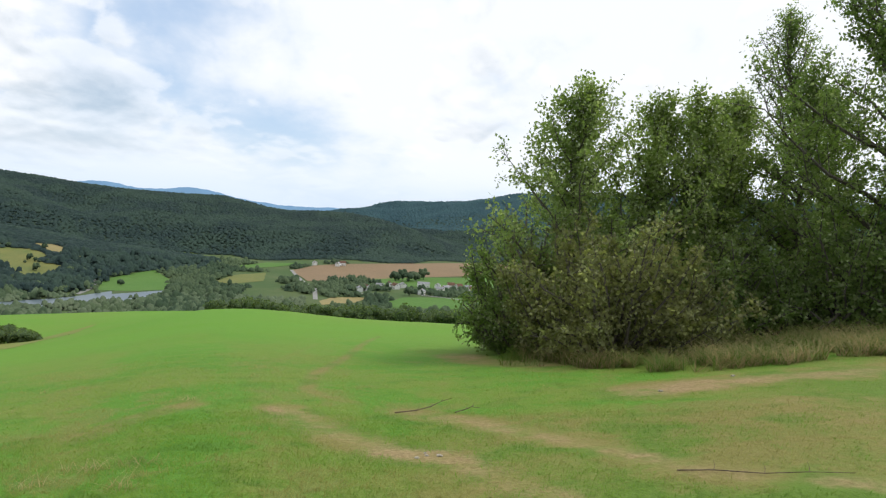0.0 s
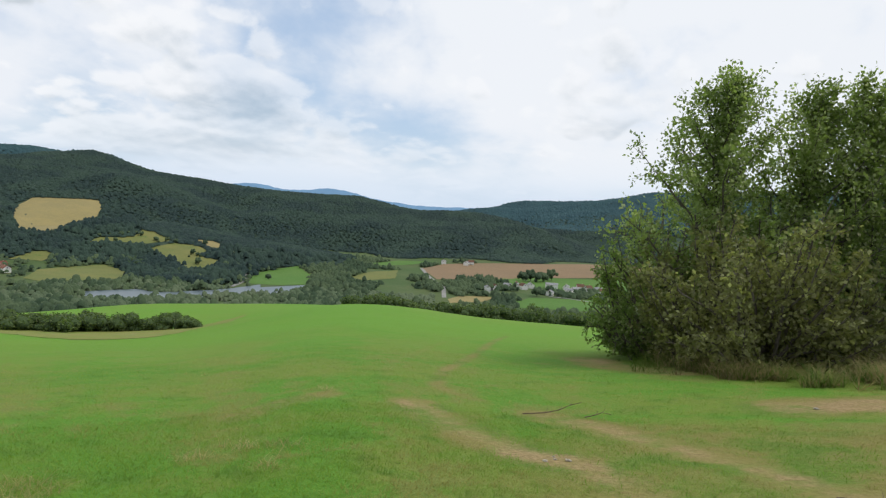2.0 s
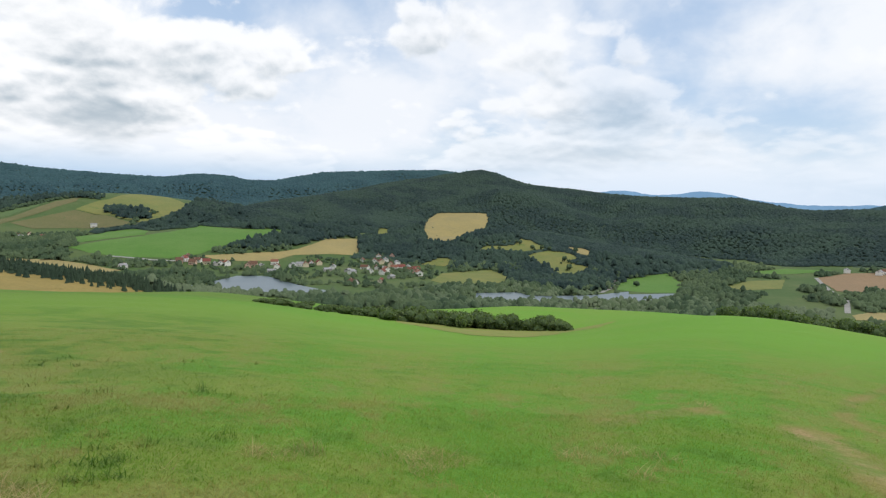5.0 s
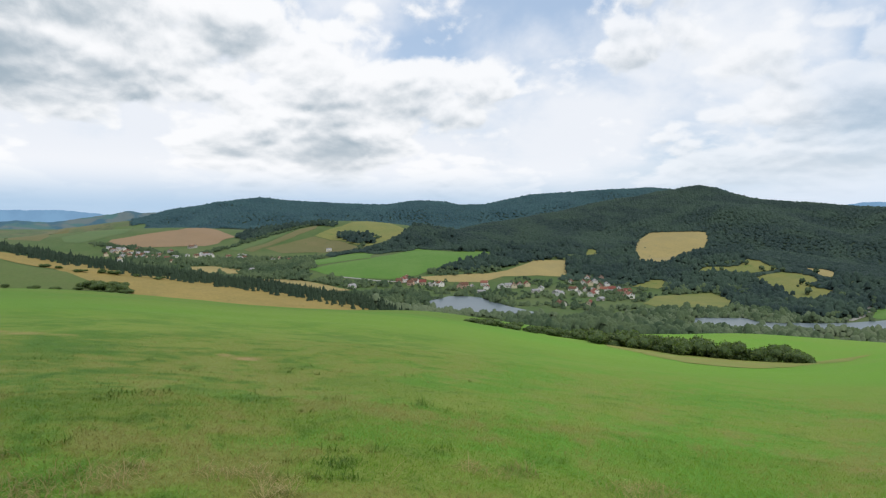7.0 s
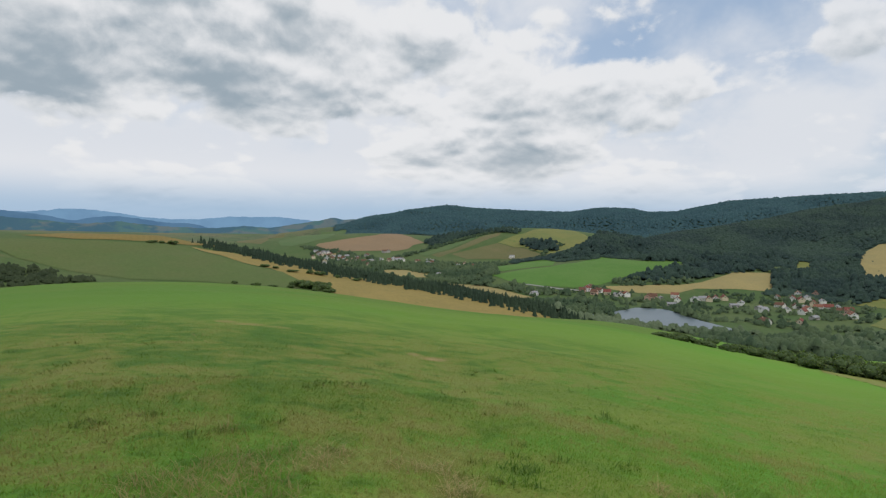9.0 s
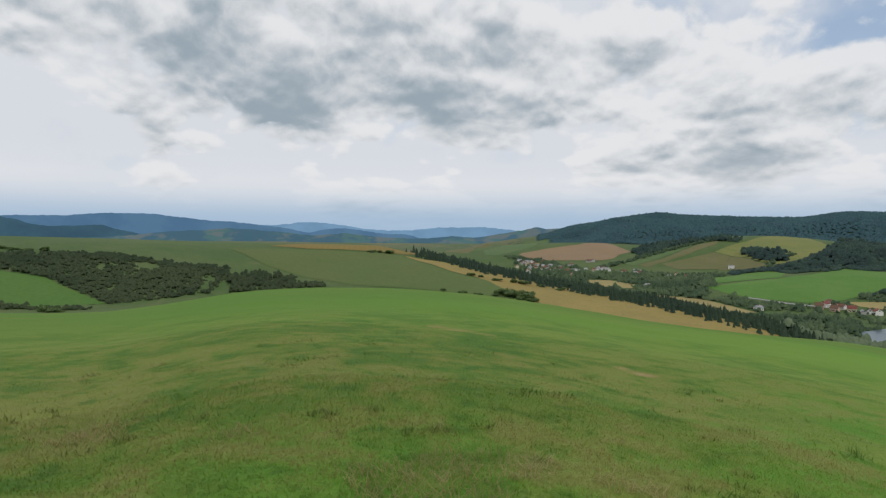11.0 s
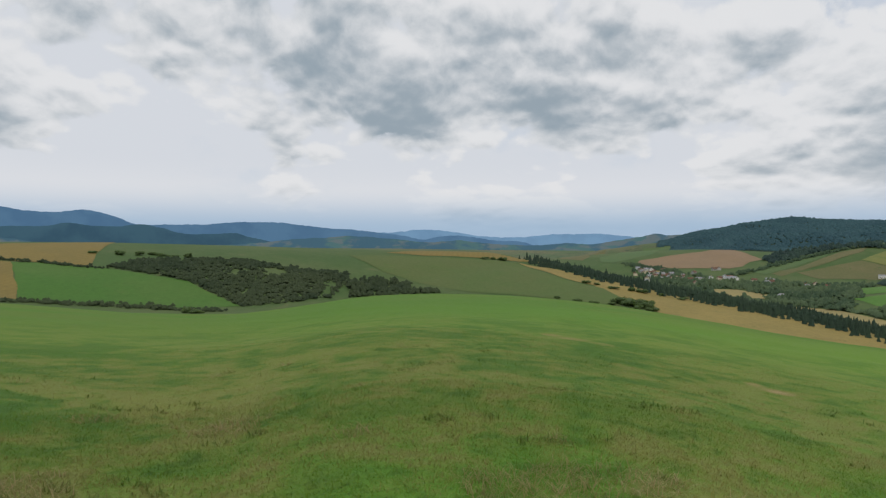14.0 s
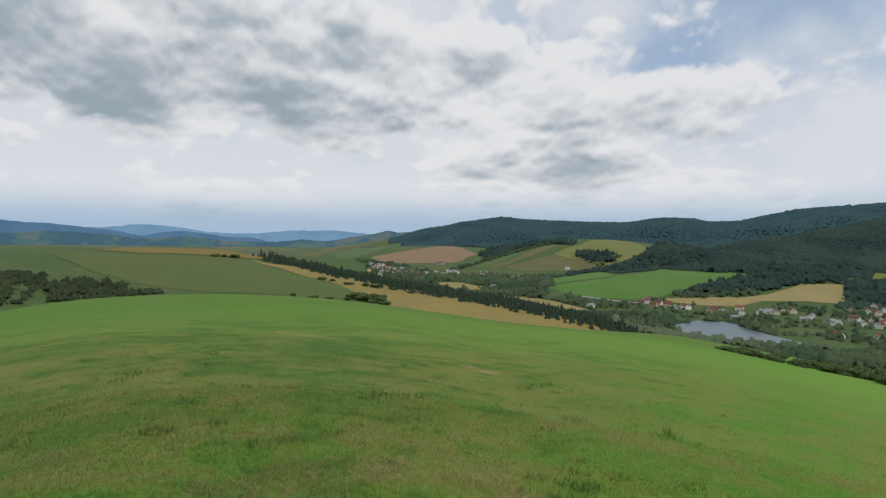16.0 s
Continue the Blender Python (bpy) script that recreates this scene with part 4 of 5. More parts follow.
# -- trees, shrubs and hedges --
def tubes(starts, ends, r0, r1, sides=4):
    """Tapered branches between points, as one array."""
    d = ends - starts
    d = d / np.maximum(np.linalg.norm(d, axis=1, keepdims=True), 1e-6)
    ref = np.where(np.abs(d[:, 2:3]) > 0.9, np.array([[1.0, 0, 0]]), np.array([[0, 0, 1.0]]))
    u = np.cross(d, ref)
    u /= np.linalg.norm(u, axis=1, keepdims=True)
    w = np.cross(d, u)
    a = np.arange(sides) * 2 * math.pi / sides
    ring = np.cos(a)[None, :, None] * u[:, None] + np.sin(a)[None, :, None] * w[:, None]
    v = np.concatenate([starts[:, None] + ring * r0[:, None, None], ends[:, None] + ring * r1[:, None, None]], 1)
    k = np.arange(sides)
    f = np.stack([k, (k + 1) % sides, (k + 1) % sides + sides, k + sides], 1)
    return v.reshape(-1, 3), (f[None] + (np.arange(len(d)) * 2 * sides)[:, None, None]).reshape(-1, 4)


def leaf_quads(at, length, width, rng, droop=0.2):
    n = len(at)
    d = rng.normal(size=(n, 3))
    d[:, 2] -= droop
    d /= np.linalg.norm(d, axis=1, keepdims=True)
    s = np.cross(d, rng.normal(size=(n, 3)))
    s /= np.linalg.norm(s, axis=1, keepdims=True)
    size = rng.uniform(0.7, 1.3, (n, 1))
    d, s = d * length * size, s * width * size
    v = np.stack([at, at + d * 0.45 + s, at + d, at + d * 0.45 - s], 1).reshape(-1, 3)
    return v, np.arange(4 * n).reshape(n, 4)


def tree_arrays(rng, height, spread, bare, limbs, twigs, leaves, lean=(0, 0), bush=False, leaf=(0.108, 0.040)):
    """Trunk and limbs, and leaves along the twigs: returns branch arrays and leaf arrays."""
    s, e, r0, r1 = [], [], [], []
    trunk_r = 0.018 * height
    path = [np.array([0, 0, -0.3])]
    steps = 8
    for k in range(1, steps + 1):
        u = k / steps
        path.append(np.array([lean[0] * u * u, lean[1] * u * u, height * u]) + rng.normal(0, 0.012 * height, 3) * np.array([1, 1, 0.3]))
    if not bush:
        for k in range(steps):
            s.append(path[k]), e.append(path[k + 1])
            r0.append(trunk_r * (1 - 0.85 * k / steps)), r1.append(trunk_r * (1 - 0.85 * (k + 1) / steps))
    tips = []
    for k in range(limbs):
        u = bare + (0.98 - bare) * (k + rng.uniform(0, 1)) / limbs
        az = 2.4 * k + rng.uniform(-0.4, 0.4)
        if bush:
            u = rng.uniform(0, 1)
            rise, reach = rng.uniform(0.35, 1.3), 1.0
            base = np.array([rng.normal(0, 0.12 * spread), rng.normal(0, 0.12 * spread), -0.1])
            way = np.array([math.cos(az) * math.cos(rise), math.sin(az) * math.cos(rise), math.sin(rise)])
            length = 1 / math.sqrt((math.cos(rise) / spread) ** 2 + (math.sin(rise) / height) ** 2) * rng.uniform(0.75, 1.08)
            thick = 0.012 * height
        else:
            i = min(int(u * steps), steps - 1)
            base = path[i] + (path[i + 1] - path[i]) * (u * steps - i)
            w = (u - bare) / (1 - bare)
            reach = min(1.0, 0.75 + 1.6 * w) * (1 - w) ** 0.75 + 0.11
            rise = 0.35 + 0.85 * u + rng.uniform(-0.15, 0.2)
            way = np.array([math.cos(az) * math.cos(rise), math.sin(az) * math.cos(rise), math.sin(rise)])
            length, thick = spread * reach * rng.uniform(0.8, 1.25), trunk_r * 0.45 * (1 - 0.7 * u)
        p, n = base, 4
        for q in range(n):
            nxt = p + (way + rng.normal(0, 0.16, 3)) * length / n
            s.append(p), e.append(nxt), r0.append(thick * (1 - 0.8 * q / n)), r1.append(thick * (1 - 0.8 * (q + 1) / n))
            for _ in range(max(1, twigs // n)):
                tw = way * 0.5 + rng.normal(0, 0.65, 3)
                tw[2] += 0.2 if bush else 0.4
                tl = rng.uniform(0.10, 0.26) * (spread + 0.35 * height) * 0.55 * (1.0 if bush else 1.15 - 0.45 * u)
                frm = p + (nxt - p) * rng.uniform(0, 1)
                end = frm + tw / np.linalg.norm(tw) * tl
                if q > 0 or not bush or rng.uniform() < 0.5:
                    s.append(frm), e.append(end), r0.append(thick * 0.25), r1.append(thick * 0.06)
                    tips.append((frm, end))
            p = nxt
    tips = np.array(tips)
    fine = 1 - (0.0 if bush else 0.5) * np.clip(tips[:, 1, 2] / height, 0, 1) ** 2.5
    pick = rng.choice(len(tips), leaves, p=fine / fine.sum())
    u = rng.uniform(0.15, 1.1, (leaves, 1))
    at = tips[pick, 0] * (1 - u) + tips[pick, 1] * u + rng.normal(0, 0.055 * (spread ** 0.5), (leaves, 3))
    at[:, 2] = np.maximum(at[:, 2], 0.08 + 0.25 * rng.uniform(0, 1, leaves))
    return tubes(np.array(s), np.array(e), np.array(r0), np.array(r1)), leaf_quads(at, *leaf, rng)


def near_tree(name, label, category, az, r, height, spread, mat, seed, **kw):
    rng = np.random.default_rng(seed)
    x, y = place(az, r)
    ob = thing(name, (float(x), float(y), float(land(x, y))), label, category, "thicket at the meadow's edge")
    wood, crown = tree_arrays(rng, height, spread, **kw)
    part("trunk" if name == "tree" else "stem", mesh_np("trunk", *wood, (BARK,)), ob, "grey-brown bark")
    part("crown", mesh_np("crown", *crown, (mat,)), ob)


ASPEN = dict(bare=0.10, limbs=34, twigs=20, leaves=17000)
SHRUB = dict(bare=0.0, limbs=40, twigs=18, leaves=12000, bush=True)
near_tree("tree", "slender young aspen with loose pale green leaves", "tree", -11.4, 20.5, 7.9, 3.8, LEAF_GREEN, 101, lean=(0.3, 0), **{**ASPEN, "leaves": 24000, "limbs": 42})
near_tree("tree", "young aspen with upright wind-blown branches", "tree", -17.2, 21.5, 7.7, 3.3, LEAF_GREEN, 102, lean=(0.5, 0), **ASPEN)
near_tree("tree", "young aspen with upright wind-blown branches", "tree", -20.2, 22.5, 7.9, 3.2, LEAF_GREEN, 103, lean=(0.6, 0), **ASPEN)
near_tree("tree", "young aspen with upright wind-blown branches", "tree", -23.3, 24, 8.0, 3.3, LEAF_GREEN, 104, lean=(0.5, 0), **ASPEN)
near_tree("tree", "tall aspen rising behind the thicket", "tree", -28.3, 33, 13.6, 3.9, LEAF_DARK, 105, lean=(-0.2, 0), **{**ASPEN, "bare": 0.45, "leaves": 9500})
near_tree("tree", "tall dark birch with drooping outer branches", "tree", -35.8, 23, 13.0, 4.4, LEAF_DARK, 106, lean=(-0.3, 0), **{**ASPEN, "leaves": 42000, "limbs": 52})
near_tree("tree", "dense green tree in the thicket", "tree", -29.5, 25, 8.6, 3.0, LEAF_DARK, 107, **{**ASPEN, "leaves": 11500, "bare": 0.05})
near_tree("tree", "dense green tree in the thicket", "tree", -43.0, 26, 11.0, 3.6, LEAF_DARK, 108, **{**ASPEN, "leaves": 18000})
near_tree("tree", "dense green tree in the thicket", "tree", -24.6, 27, 8.7, 3.1, LEAF_DARK, 109, **{**ASPEN, "leaves": 11500, "bare": 0.05})
near_tree("tree", "dense green tree in the thicket", "tree", -31.0, 29, 8.8, 3.4, LEAF_DARK, 110, **{**ASPEN, "leaves": 11500, "bare": 0.05})
near_tree("tree", "dense green tree in the thicket", "tree", -41.5, 29, 12.5, 3.6, LEAF_DARK, 131, **{**ASPEN, "leaves": 11500, "bare": 0.05})
near_tree("shrub", "green shrub filling the gap below the aspen", "shrub", -9.9, 20.6, 7.0, 2.5, LEAF_GREEN, 132, **SHRUB)
near_tree("shrub", "green shrub filling the gap below the aspen", "shrub", -8.0, 20.8, 5.7, 2.0, LEAF_DARK, 133, **SHRUB)
near_tree("shrub", "dense green willow shrub at the thicket's end", "shrub", -6.7, 21.5, 4.6, 2.0, LEAF_DARK, 111, **SHRUB)
near_tree("shrub", "brownish grey-green blackthorn shrub with dense twigs", "shrub", -11.0, 18.0, 4.8, 2.2, LEAF_BROWN, 112, **SHRUB)
near_tree("shrub", "brownish grey-green blackthorn shrub with dense twigs", "shrub", -15.6, 16.4, 4.4, 2.4, LEAF_BROWN, 113, **SHRUB)
near_tree("shrub", "brownish grey-green blackthorn shrub with dense twigs", "shrub", -20.0, 17.4, 3.5, 2.0, LEAF_BROWN, 114, **SHRUB)
near_tree("shrub", "dark green shrub in the thicket", "shrub", -13.5, 21.0, 6.6, 2.7, LEAF_DARK, 115, **SHRUB)
near_tree("shrub", "dark green shrub in the thicket", "shrub", -23.6, 21.5, 3.9, 2.2, LEAF_DARK, 116, **SHRUB)
near_tree("shrub", "dark green shrub in the thicket", "shrub", -28.5, 22.0, 4.4, 2.3, LEAF_DARK, 117, **SHRUB)
near_tree("shrub", "dark green shrub in the thicket", "shrub", -33.5, 21.5, 4.2, 2.4, LEAF_DARK, 118, **SHRUB)
near_tree("shrub", "dark green shrub in the thicket", "shrub", -39.5, 21.0, 4.6, 2.6, LEAF_DARK, 119, **SHRUB)
near_tree("shrub", "tall green shrub behind the aspens", "shrub", -21.0, 25.0, 6.2, 2.8, LEAF_DARK, 120, **SHRUB)
near_tree("shrub", "tall green shrub behind the aspens", "shrub", -26.5, 27.0, 7.4, 3.0, LEAF_DARK, 121, **SHRUB)
near_tree("shrub", "tall green shrub behind the aspens", "shrub", -33.0, 27.0, 7.6, 3.2, LEAF_DARK, 122, **SHRUB)


def hedge_bush_mesh(rng, count, leaf):
    """Lumpy bush about 1 m high and 1 m wide: leaf clumps over an added solid core, dark as the shade between leaves.
    """
    lumps = rng.normal(0, 1, (9, 3)) * np.array([0.24, 0.24, 0.14]) + np.array([0, 0, 0.46])
    size = rng.uniform(0.22, 0.36, 9)
    k = rng.integers(0, 9, count)
    d = rng.normal(size=(count, 3))
    d /= np.linalg.norm(d, axis=1, keepdims=True)
    at = lumps[k] + d * (size[k] * rng.uniform(0.8, 1.05, count))[:, None]
    at[:, 2] = np.abs(at[:, 2])
    crown = mesh_np("crown", *leaf_quads(at, leaf, leaf * 0.45, rng), (HEDGE_LEAF,))
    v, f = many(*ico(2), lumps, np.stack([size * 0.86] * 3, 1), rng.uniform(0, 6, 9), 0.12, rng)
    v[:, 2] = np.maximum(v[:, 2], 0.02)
    return crown, mesh_np("shade_core", v, f, (HEDGE_BODY,), None, True)


rng = np.random.default_rng(7)
BUSH_MESHES = [hedge_bush_mesh(rng, 1500, 0.09) for _ in range(5)]
stem_v, stem_f = tubes(np.array([[0, 0, -0.1], [0, 0, -0.1], [0, 0, -0.1]]), np.array([[0.15, 0, 0.5], [-0.1, 0.12, 0.5], [0, -0.15, 0.5]]), np.full(3, 0.03), np.full(3, 0.015))
BUSH_STEM = mesh_np("stem", stem_v, stem_f, (BARK,))


def bush(x, y, height, width, label, group, k):
    ob = thing("bush", (x, y, float(land(x, y)) - 0.05), label, "bush", group)
    ob.scale, ob.rotation_euler[2] = (width, width, height * 1.1), 1.7 * k
    crown, inner = BUSH_MESHES[k % 5]
    part("crown", crown, ob), part("shade_core", inner, ob), part("stem", BUSH_STEM, ob, "grey-brown bark")


def row_of_bushes(line, gap, height, width, label, group, seed, depth=1.0):
    """Bushes along a line of bearings and distances with the height at each knot."""
    g = np.random.default_rng(seed)
    az, r, h = (np.array(c, float) for c in zip(*line))
    x, y = place(az, r)
    along = np.concatenate([[0], np.cumsum(np.hypot(np.diff(x), np.diff(y)))])
    for k, d in enumerate(np.arange(0, along[-1], gap)):
        px, py = np.interp(d, along, x) + g.normal(0, depth), np.interp(d, along, y) + g.normal(0, depth)
        s = np.interp(d, along, h) * g.uniform(0.8, 1.2)
        bush(float(px), float(py), s * height, s * width * g.uniform(0.9, 1.2), label, group, k + seed)


HEDGE = "dark green leafy bush in the field hedge"
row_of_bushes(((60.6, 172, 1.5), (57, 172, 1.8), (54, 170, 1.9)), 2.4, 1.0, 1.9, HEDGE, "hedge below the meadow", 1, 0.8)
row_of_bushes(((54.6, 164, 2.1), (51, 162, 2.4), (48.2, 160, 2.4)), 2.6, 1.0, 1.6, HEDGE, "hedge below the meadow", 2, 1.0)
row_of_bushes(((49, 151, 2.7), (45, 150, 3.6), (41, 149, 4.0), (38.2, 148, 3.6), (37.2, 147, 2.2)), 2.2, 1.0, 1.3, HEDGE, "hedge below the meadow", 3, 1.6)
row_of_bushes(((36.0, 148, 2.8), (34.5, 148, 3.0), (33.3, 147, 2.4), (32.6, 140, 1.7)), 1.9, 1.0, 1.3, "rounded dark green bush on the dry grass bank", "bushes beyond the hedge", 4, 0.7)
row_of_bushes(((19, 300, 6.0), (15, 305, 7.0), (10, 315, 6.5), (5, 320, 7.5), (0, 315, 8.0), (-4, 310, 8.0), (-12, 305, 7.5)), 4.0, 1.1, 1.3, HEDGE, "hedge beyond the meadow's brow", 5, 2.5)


def dome():
    """The upper part of a crown: a top, two rings."""
    v = [(0, 0, 1.0)]
    for wide, z, k in ((0.62, 0.72, 0.0), (1.0, 0.0, 0.5)):
        v += [(wide * math.cos((i + k) * 2 * math.pi / 5), wide * math.sin((i + k) * 2 * math.pi / 5), z) for i in range(5)]
    f = []
    for i in range(5):
        j = (i + 1) % 5
        f += [(0, 1 + i, 1 + j), (1 + i, 6 + i, 1 + j), (1 + j, 6 + i, 6 + j)]
    return np.array(v), np.array(f)


DOME = dome()
LUMP = (DOME[0] * np.array([1, 1, 1.3]) - np.array([0, 0, 0.55]), DOME[1])


def crowns(name, label, category, x, y, size, tall, mat, seed, level=1, spiky=False):
    """Many trees seen from far, as one mass."""
    g = np.random.default_rng(seed)
    x, y, n = np.asarray(x), np.asarray(y), len(x)
    w = size * g.uniform(0.6, 1.4, n)
    h = w * tall * g.uniform(0.8, 1.25, n)
    z = land(x, y)
    if spiky:
        a = np.arange(7) * 2 * math.pi / 7
        tiers = [(0.0, 0.75, 1.0), (0.55, 0.5, 1.25), (1.1, 0.3, 1.5)]
        bv, bf = [], []
        for low, wide, top in tiers:
            i = len(bv)
            bv += [(math.cos(q) * wide, math.sin(q) * wide, low * 0.66) for q in a] + [(0, 0, top * 0.66 + 0.1)]
            bf += [(i + q, i + (q + 1) % 7, i + 7) for q in range(7)]
        v, f = many(np.array(bv), np.array(bf), np.stack([x, y, z + 0.2], 1), np.stack([w, w, h * 2], 1), g.uniform(0, 6, n), 0.12, g)
    else:
        k = 4 if level > 1 else 1  # each tree is a cluster of uneven lumps
        off = g.normal(0, 0.42, (n, k, 3)) * (k > 1)
        off[:, :, 2] *= 0.7
        at = np.stack([x, y, z + h * 0.7], 1)[:, None] + off * np.stack([w, w, h], 1)[:, None]
        s = np.stack([w, w, h], 1)[:, None] * (g.uniform(0.42, 0.8, (n, k, 1)) if k > 1 else np.ones((n, k, 1)))
        v, f = many(*LUMP, at.reshape(-1, 3), s.reshape(-1, 3), g.uniform(0, 6, n * k), 0.2, g)
    return tagged(new(name, mesh_np(name, v, f, (mat,), None, not spiky)), label, category, kind="stuff")


def fill(edge, gap, seed, avoid=True):
    g = np.random.default_rng(seed)
    e = np.array(edge, float)
    lo, hi = e.min(0), e.max(0)
    n = int(np.prod(hi - lo) / gap ** 2)
    x, y = g.uniform(lo[0], hi[0], n), g.uniform(lo[1], hi[1], n)
    keep = inside(x, y, edge)
    if avoid:
        keep &= ~cleared(x, y)
    x, y = x[keep], y[keep]
    if avoid:
        keep = ~stands_before(x, y, 7.0)
        x, y = x[keep], y[keep]
    return x, y


def cleared(x, y, wet=True):
    out = np.zeros(np.shape(x), bool)
    for pts in FIELD_EDGES + (WATER_EDGES if wet else []):
        out |= inside(x, y, pts)
    return out


def stands_before(x, y, tall):
    """Trees that would rise in front of open land: the fields' lower edges are clear of them."""
    r = np.hypot(x, y)
    top = (land(x, y) + tall - EYE) / r
    out = np.zeros(x.shape, bool)
    for s in (8, 20, 35, 55, 80, 120, 170):
        k = 1 + s / r
        px, py = x * k, y * k
        at = np.nonzero(cleared(px, py, False) & ~out)[0]
        out[at] |= land(px[at], py[at]) < EYE + top[at] * (r[at] + s)
    return out


def ridge_wood(name, label, az0, az1, r0, r1, gap, mat, seed, size):
    rng = np.random.default_rng(seed)
    x, y = scatter(rng, az0, az1, r0, r1, gap)
    keep = wooded(x, y) & ~cleared(x, y) & (land(x * 1.015, y * 1.015) > land(x, y) - 1.5)  # the slopes that face the valley
    x, y = x[keep], y[keep]
    keep = ~stands_before(x, y, size)
    x, y = x[keep], y[keep]
    z = land(x, y)
    n = len(x)
    w = size * rng.uniform(0.8, 1.2, n)
    h = w * rng.uniform(0.6, 0.95, n)
    v, f = many(*DOME, np.stack([x, y, z + 1.0], 1), np.stack([w, w, h], 1), rng.uniform(0, 6.28, n), 0.22, rng)
    return tagged(new(name, mesh_np(name, v, f, (mat,), None, True)), label, "forest", kind="stuff")


ridge_wood("forest", "dense dark green mixed forest on the ridge across the valley", -8, 76, 1000, 2420, 7.6, WOOD_NEAR, 11, 5.6)
ridge_wood("forest", "dark green forest tinted with blue haze on the higher ridge behind", 36, 97, 2300, 3150, 11, WOOD_FAR, 12, 8.2)
ridge_wood("forest", "dark green forest tinted with blue haze on the far slope down the valley", -48, 14, 2200, 3100, 11, WOOD_FAR, 13, 8.2)

field("hedge_bank", "yellowish dry grass bank below the hedge", DRY, tuple(tuple(round(float(c), 1) for c in place(a, r)) for a, r in (
    (48.5, 147), (44, 148), (37, 147), (33, 146), (28.5, 175), (29.5, 150), (33, 105), (37, 78), (42, 80), (47, 110))), 0.12)
field("stubble_field", "golden brown stubble between the spruces and the meadow", GOLD, ((-700, -8), (-668, 30), (-636, 75), (-604, 122), (-572, 168), (-545, 200), (-500, 170), (-470, 90), (-500, 40), (-553, 0), (-565, -19), (-605, -39), (-650, -60), (-690, -55)), 0.2)
x, y = fill(TONGUE_EDGE, 6.5, 61)
crowns("wood", "dark green deciduous wood on the slope beside the village", "wood", x, y, 5.0, 1.1, WOOD_NEAR, 62, 2)
x, y = fill(SLOPEWOOD_EDGE, 8.0, 63)
crowns("wood", "dark green wood below the square hay field", "wood", x, y, 6.0, 1.1, WOOD_NEAR, 64, 2)
x, y = fill(FOOTWOOD_EDGE, 8.0, 65)
crowns("wood", "dark green wood at the foot of the ridge", "wood", x, y, 6.0, 1.1, WOOD_NEAR, 66, 2)
x, y = fill(FRONTWOOD_EDGE, 8.5, 59)
crowns("forest", "dark green forest edge above the golden stubble", "forest", x, y, 6.2, 1.0, WOOD_NEAR, 60, 2)
for edge, name in ((DOMEWOOD_EDGE, "dark forest running down beside the rounded pasture"), (SADDLE_EDGE, "strip of dark forest behind the hill fields")):
    x, y = fill(edge, 8.5, 56)
    crowns("wood", name, "wood", x, y, 6.2, 1.0, WOOD_NEAR, 57, 2)
x, y = fill(GULLY_EDGE, 2.7, 67)
k = waves(x, y, 45, 68) + 0.5 * waves(x, y, 14, 58) > -0.9
for gap in GULLY_GAPS:
    k &= ~(inside(x, y, gap) & (waves(x, y, 9, 55) > -0.5))
crowns("scrub", "dense dark scrub filling the dry hollow", "scrub", x[k], y[k], 2.0, 0.75, SCRUB, 69, 2)
x, y = fill(GULLY2_EDGE, 3.6, 70)
k = waves(x, y, 45, 71) > -0.7
crowns("scrub", "line of dark scrub along the hollow's rim", "scrub", x[k], y[k], 2.6, 0.95, SCRUB, 72, 2)
x, y = fill(DOMETREES_EDGE, 9, 73, False)
crowns("wood", "small dark copse on the rounded pasture hill", "wood", x, y, 7.0, 1.0, WOOD_NEAR, 74, 2)
x, y = fill(VILLAGE_EDGE, 13, 75)
k = waves(x, y, 120, 76) > -0.4
crowns("garden_trees", "green garden trees among the village houses", "trees", x[k], y[k], 3.6, 1.0, VALLEY_TREE, 77, 2)
x, y = fill(HAMLETTREES_EDGE, 11, 78, False)
crowns("garden_trees", "row of dark trees before the hamlet", "trees", x, y, 4.0, 1.2, VALLEY_TREE, 79, 2)
x, y = fill(TOWN_EDGE, 11.5, 80)
crowns("garden_trees", "dark green trees among the houses of the distant town", "trees", x, y, 4.6, 1.0, VALLEY_TREE, 81, 2)

# valley floor: willows by the water, mixed bushes elsewhere
g = np.random.default_rng(82)
x, y = scatter(g, 12, 66, 610, 800, 8.0)
k = ~cleared(x, y) & ~stands_before(x, y, 5.0) & (land(x, y) < FLOOR + 12) & (waves(x, y, 150, 83) > -0.75) & ((np.degrees(np.arctan2(-x, y)) < 50) | (np.hypot(x, y) > 815)) & ~inside(x, y, VILLAGE_EDGE)
crowns("willows", "grey-green willows and bushes along the river", "trees", x[k], y[k], 4.2, 0.95, WILLOW, 84, 2)
x, y = scatter(g, -14, 62, 520, 1330, 9.5)
k = ~cleared(x, y) & ~stands_before(x, y, 6.0) & (land(x, y) < FLOOR + 16) & (waves(x, y, 170, 85) > -0.1) & ~inside(x, y, VILLAGE_EDGE) & ~wooded(x, y)
crowns("valley_trees", "mixed green trees and bushes on the valley floor", "trees", x[k], y[k], 5.0, 1.0, VALLEY_TREE, 86, 2)
x, y = scatter(g, 58, 90, 760, 1560, 9.5)
k = ~cleared(x, y) & ~stands_before(x, y, 6.0) & (waves(x, y, 230, 87) > -0.7) & ~inside(x, y, VILLAGE_EDGE) & ~wooded(x, y) & (land(x, y) < -80)
crowns("valley_trees", "mixed green trees along the river above the lake", "trees", x[k], y[k], 4.6, 1.0, VALLEY_TREE, 88, 2)
x, y = scatter(g, 62, 70, 620, 760, 6.5)
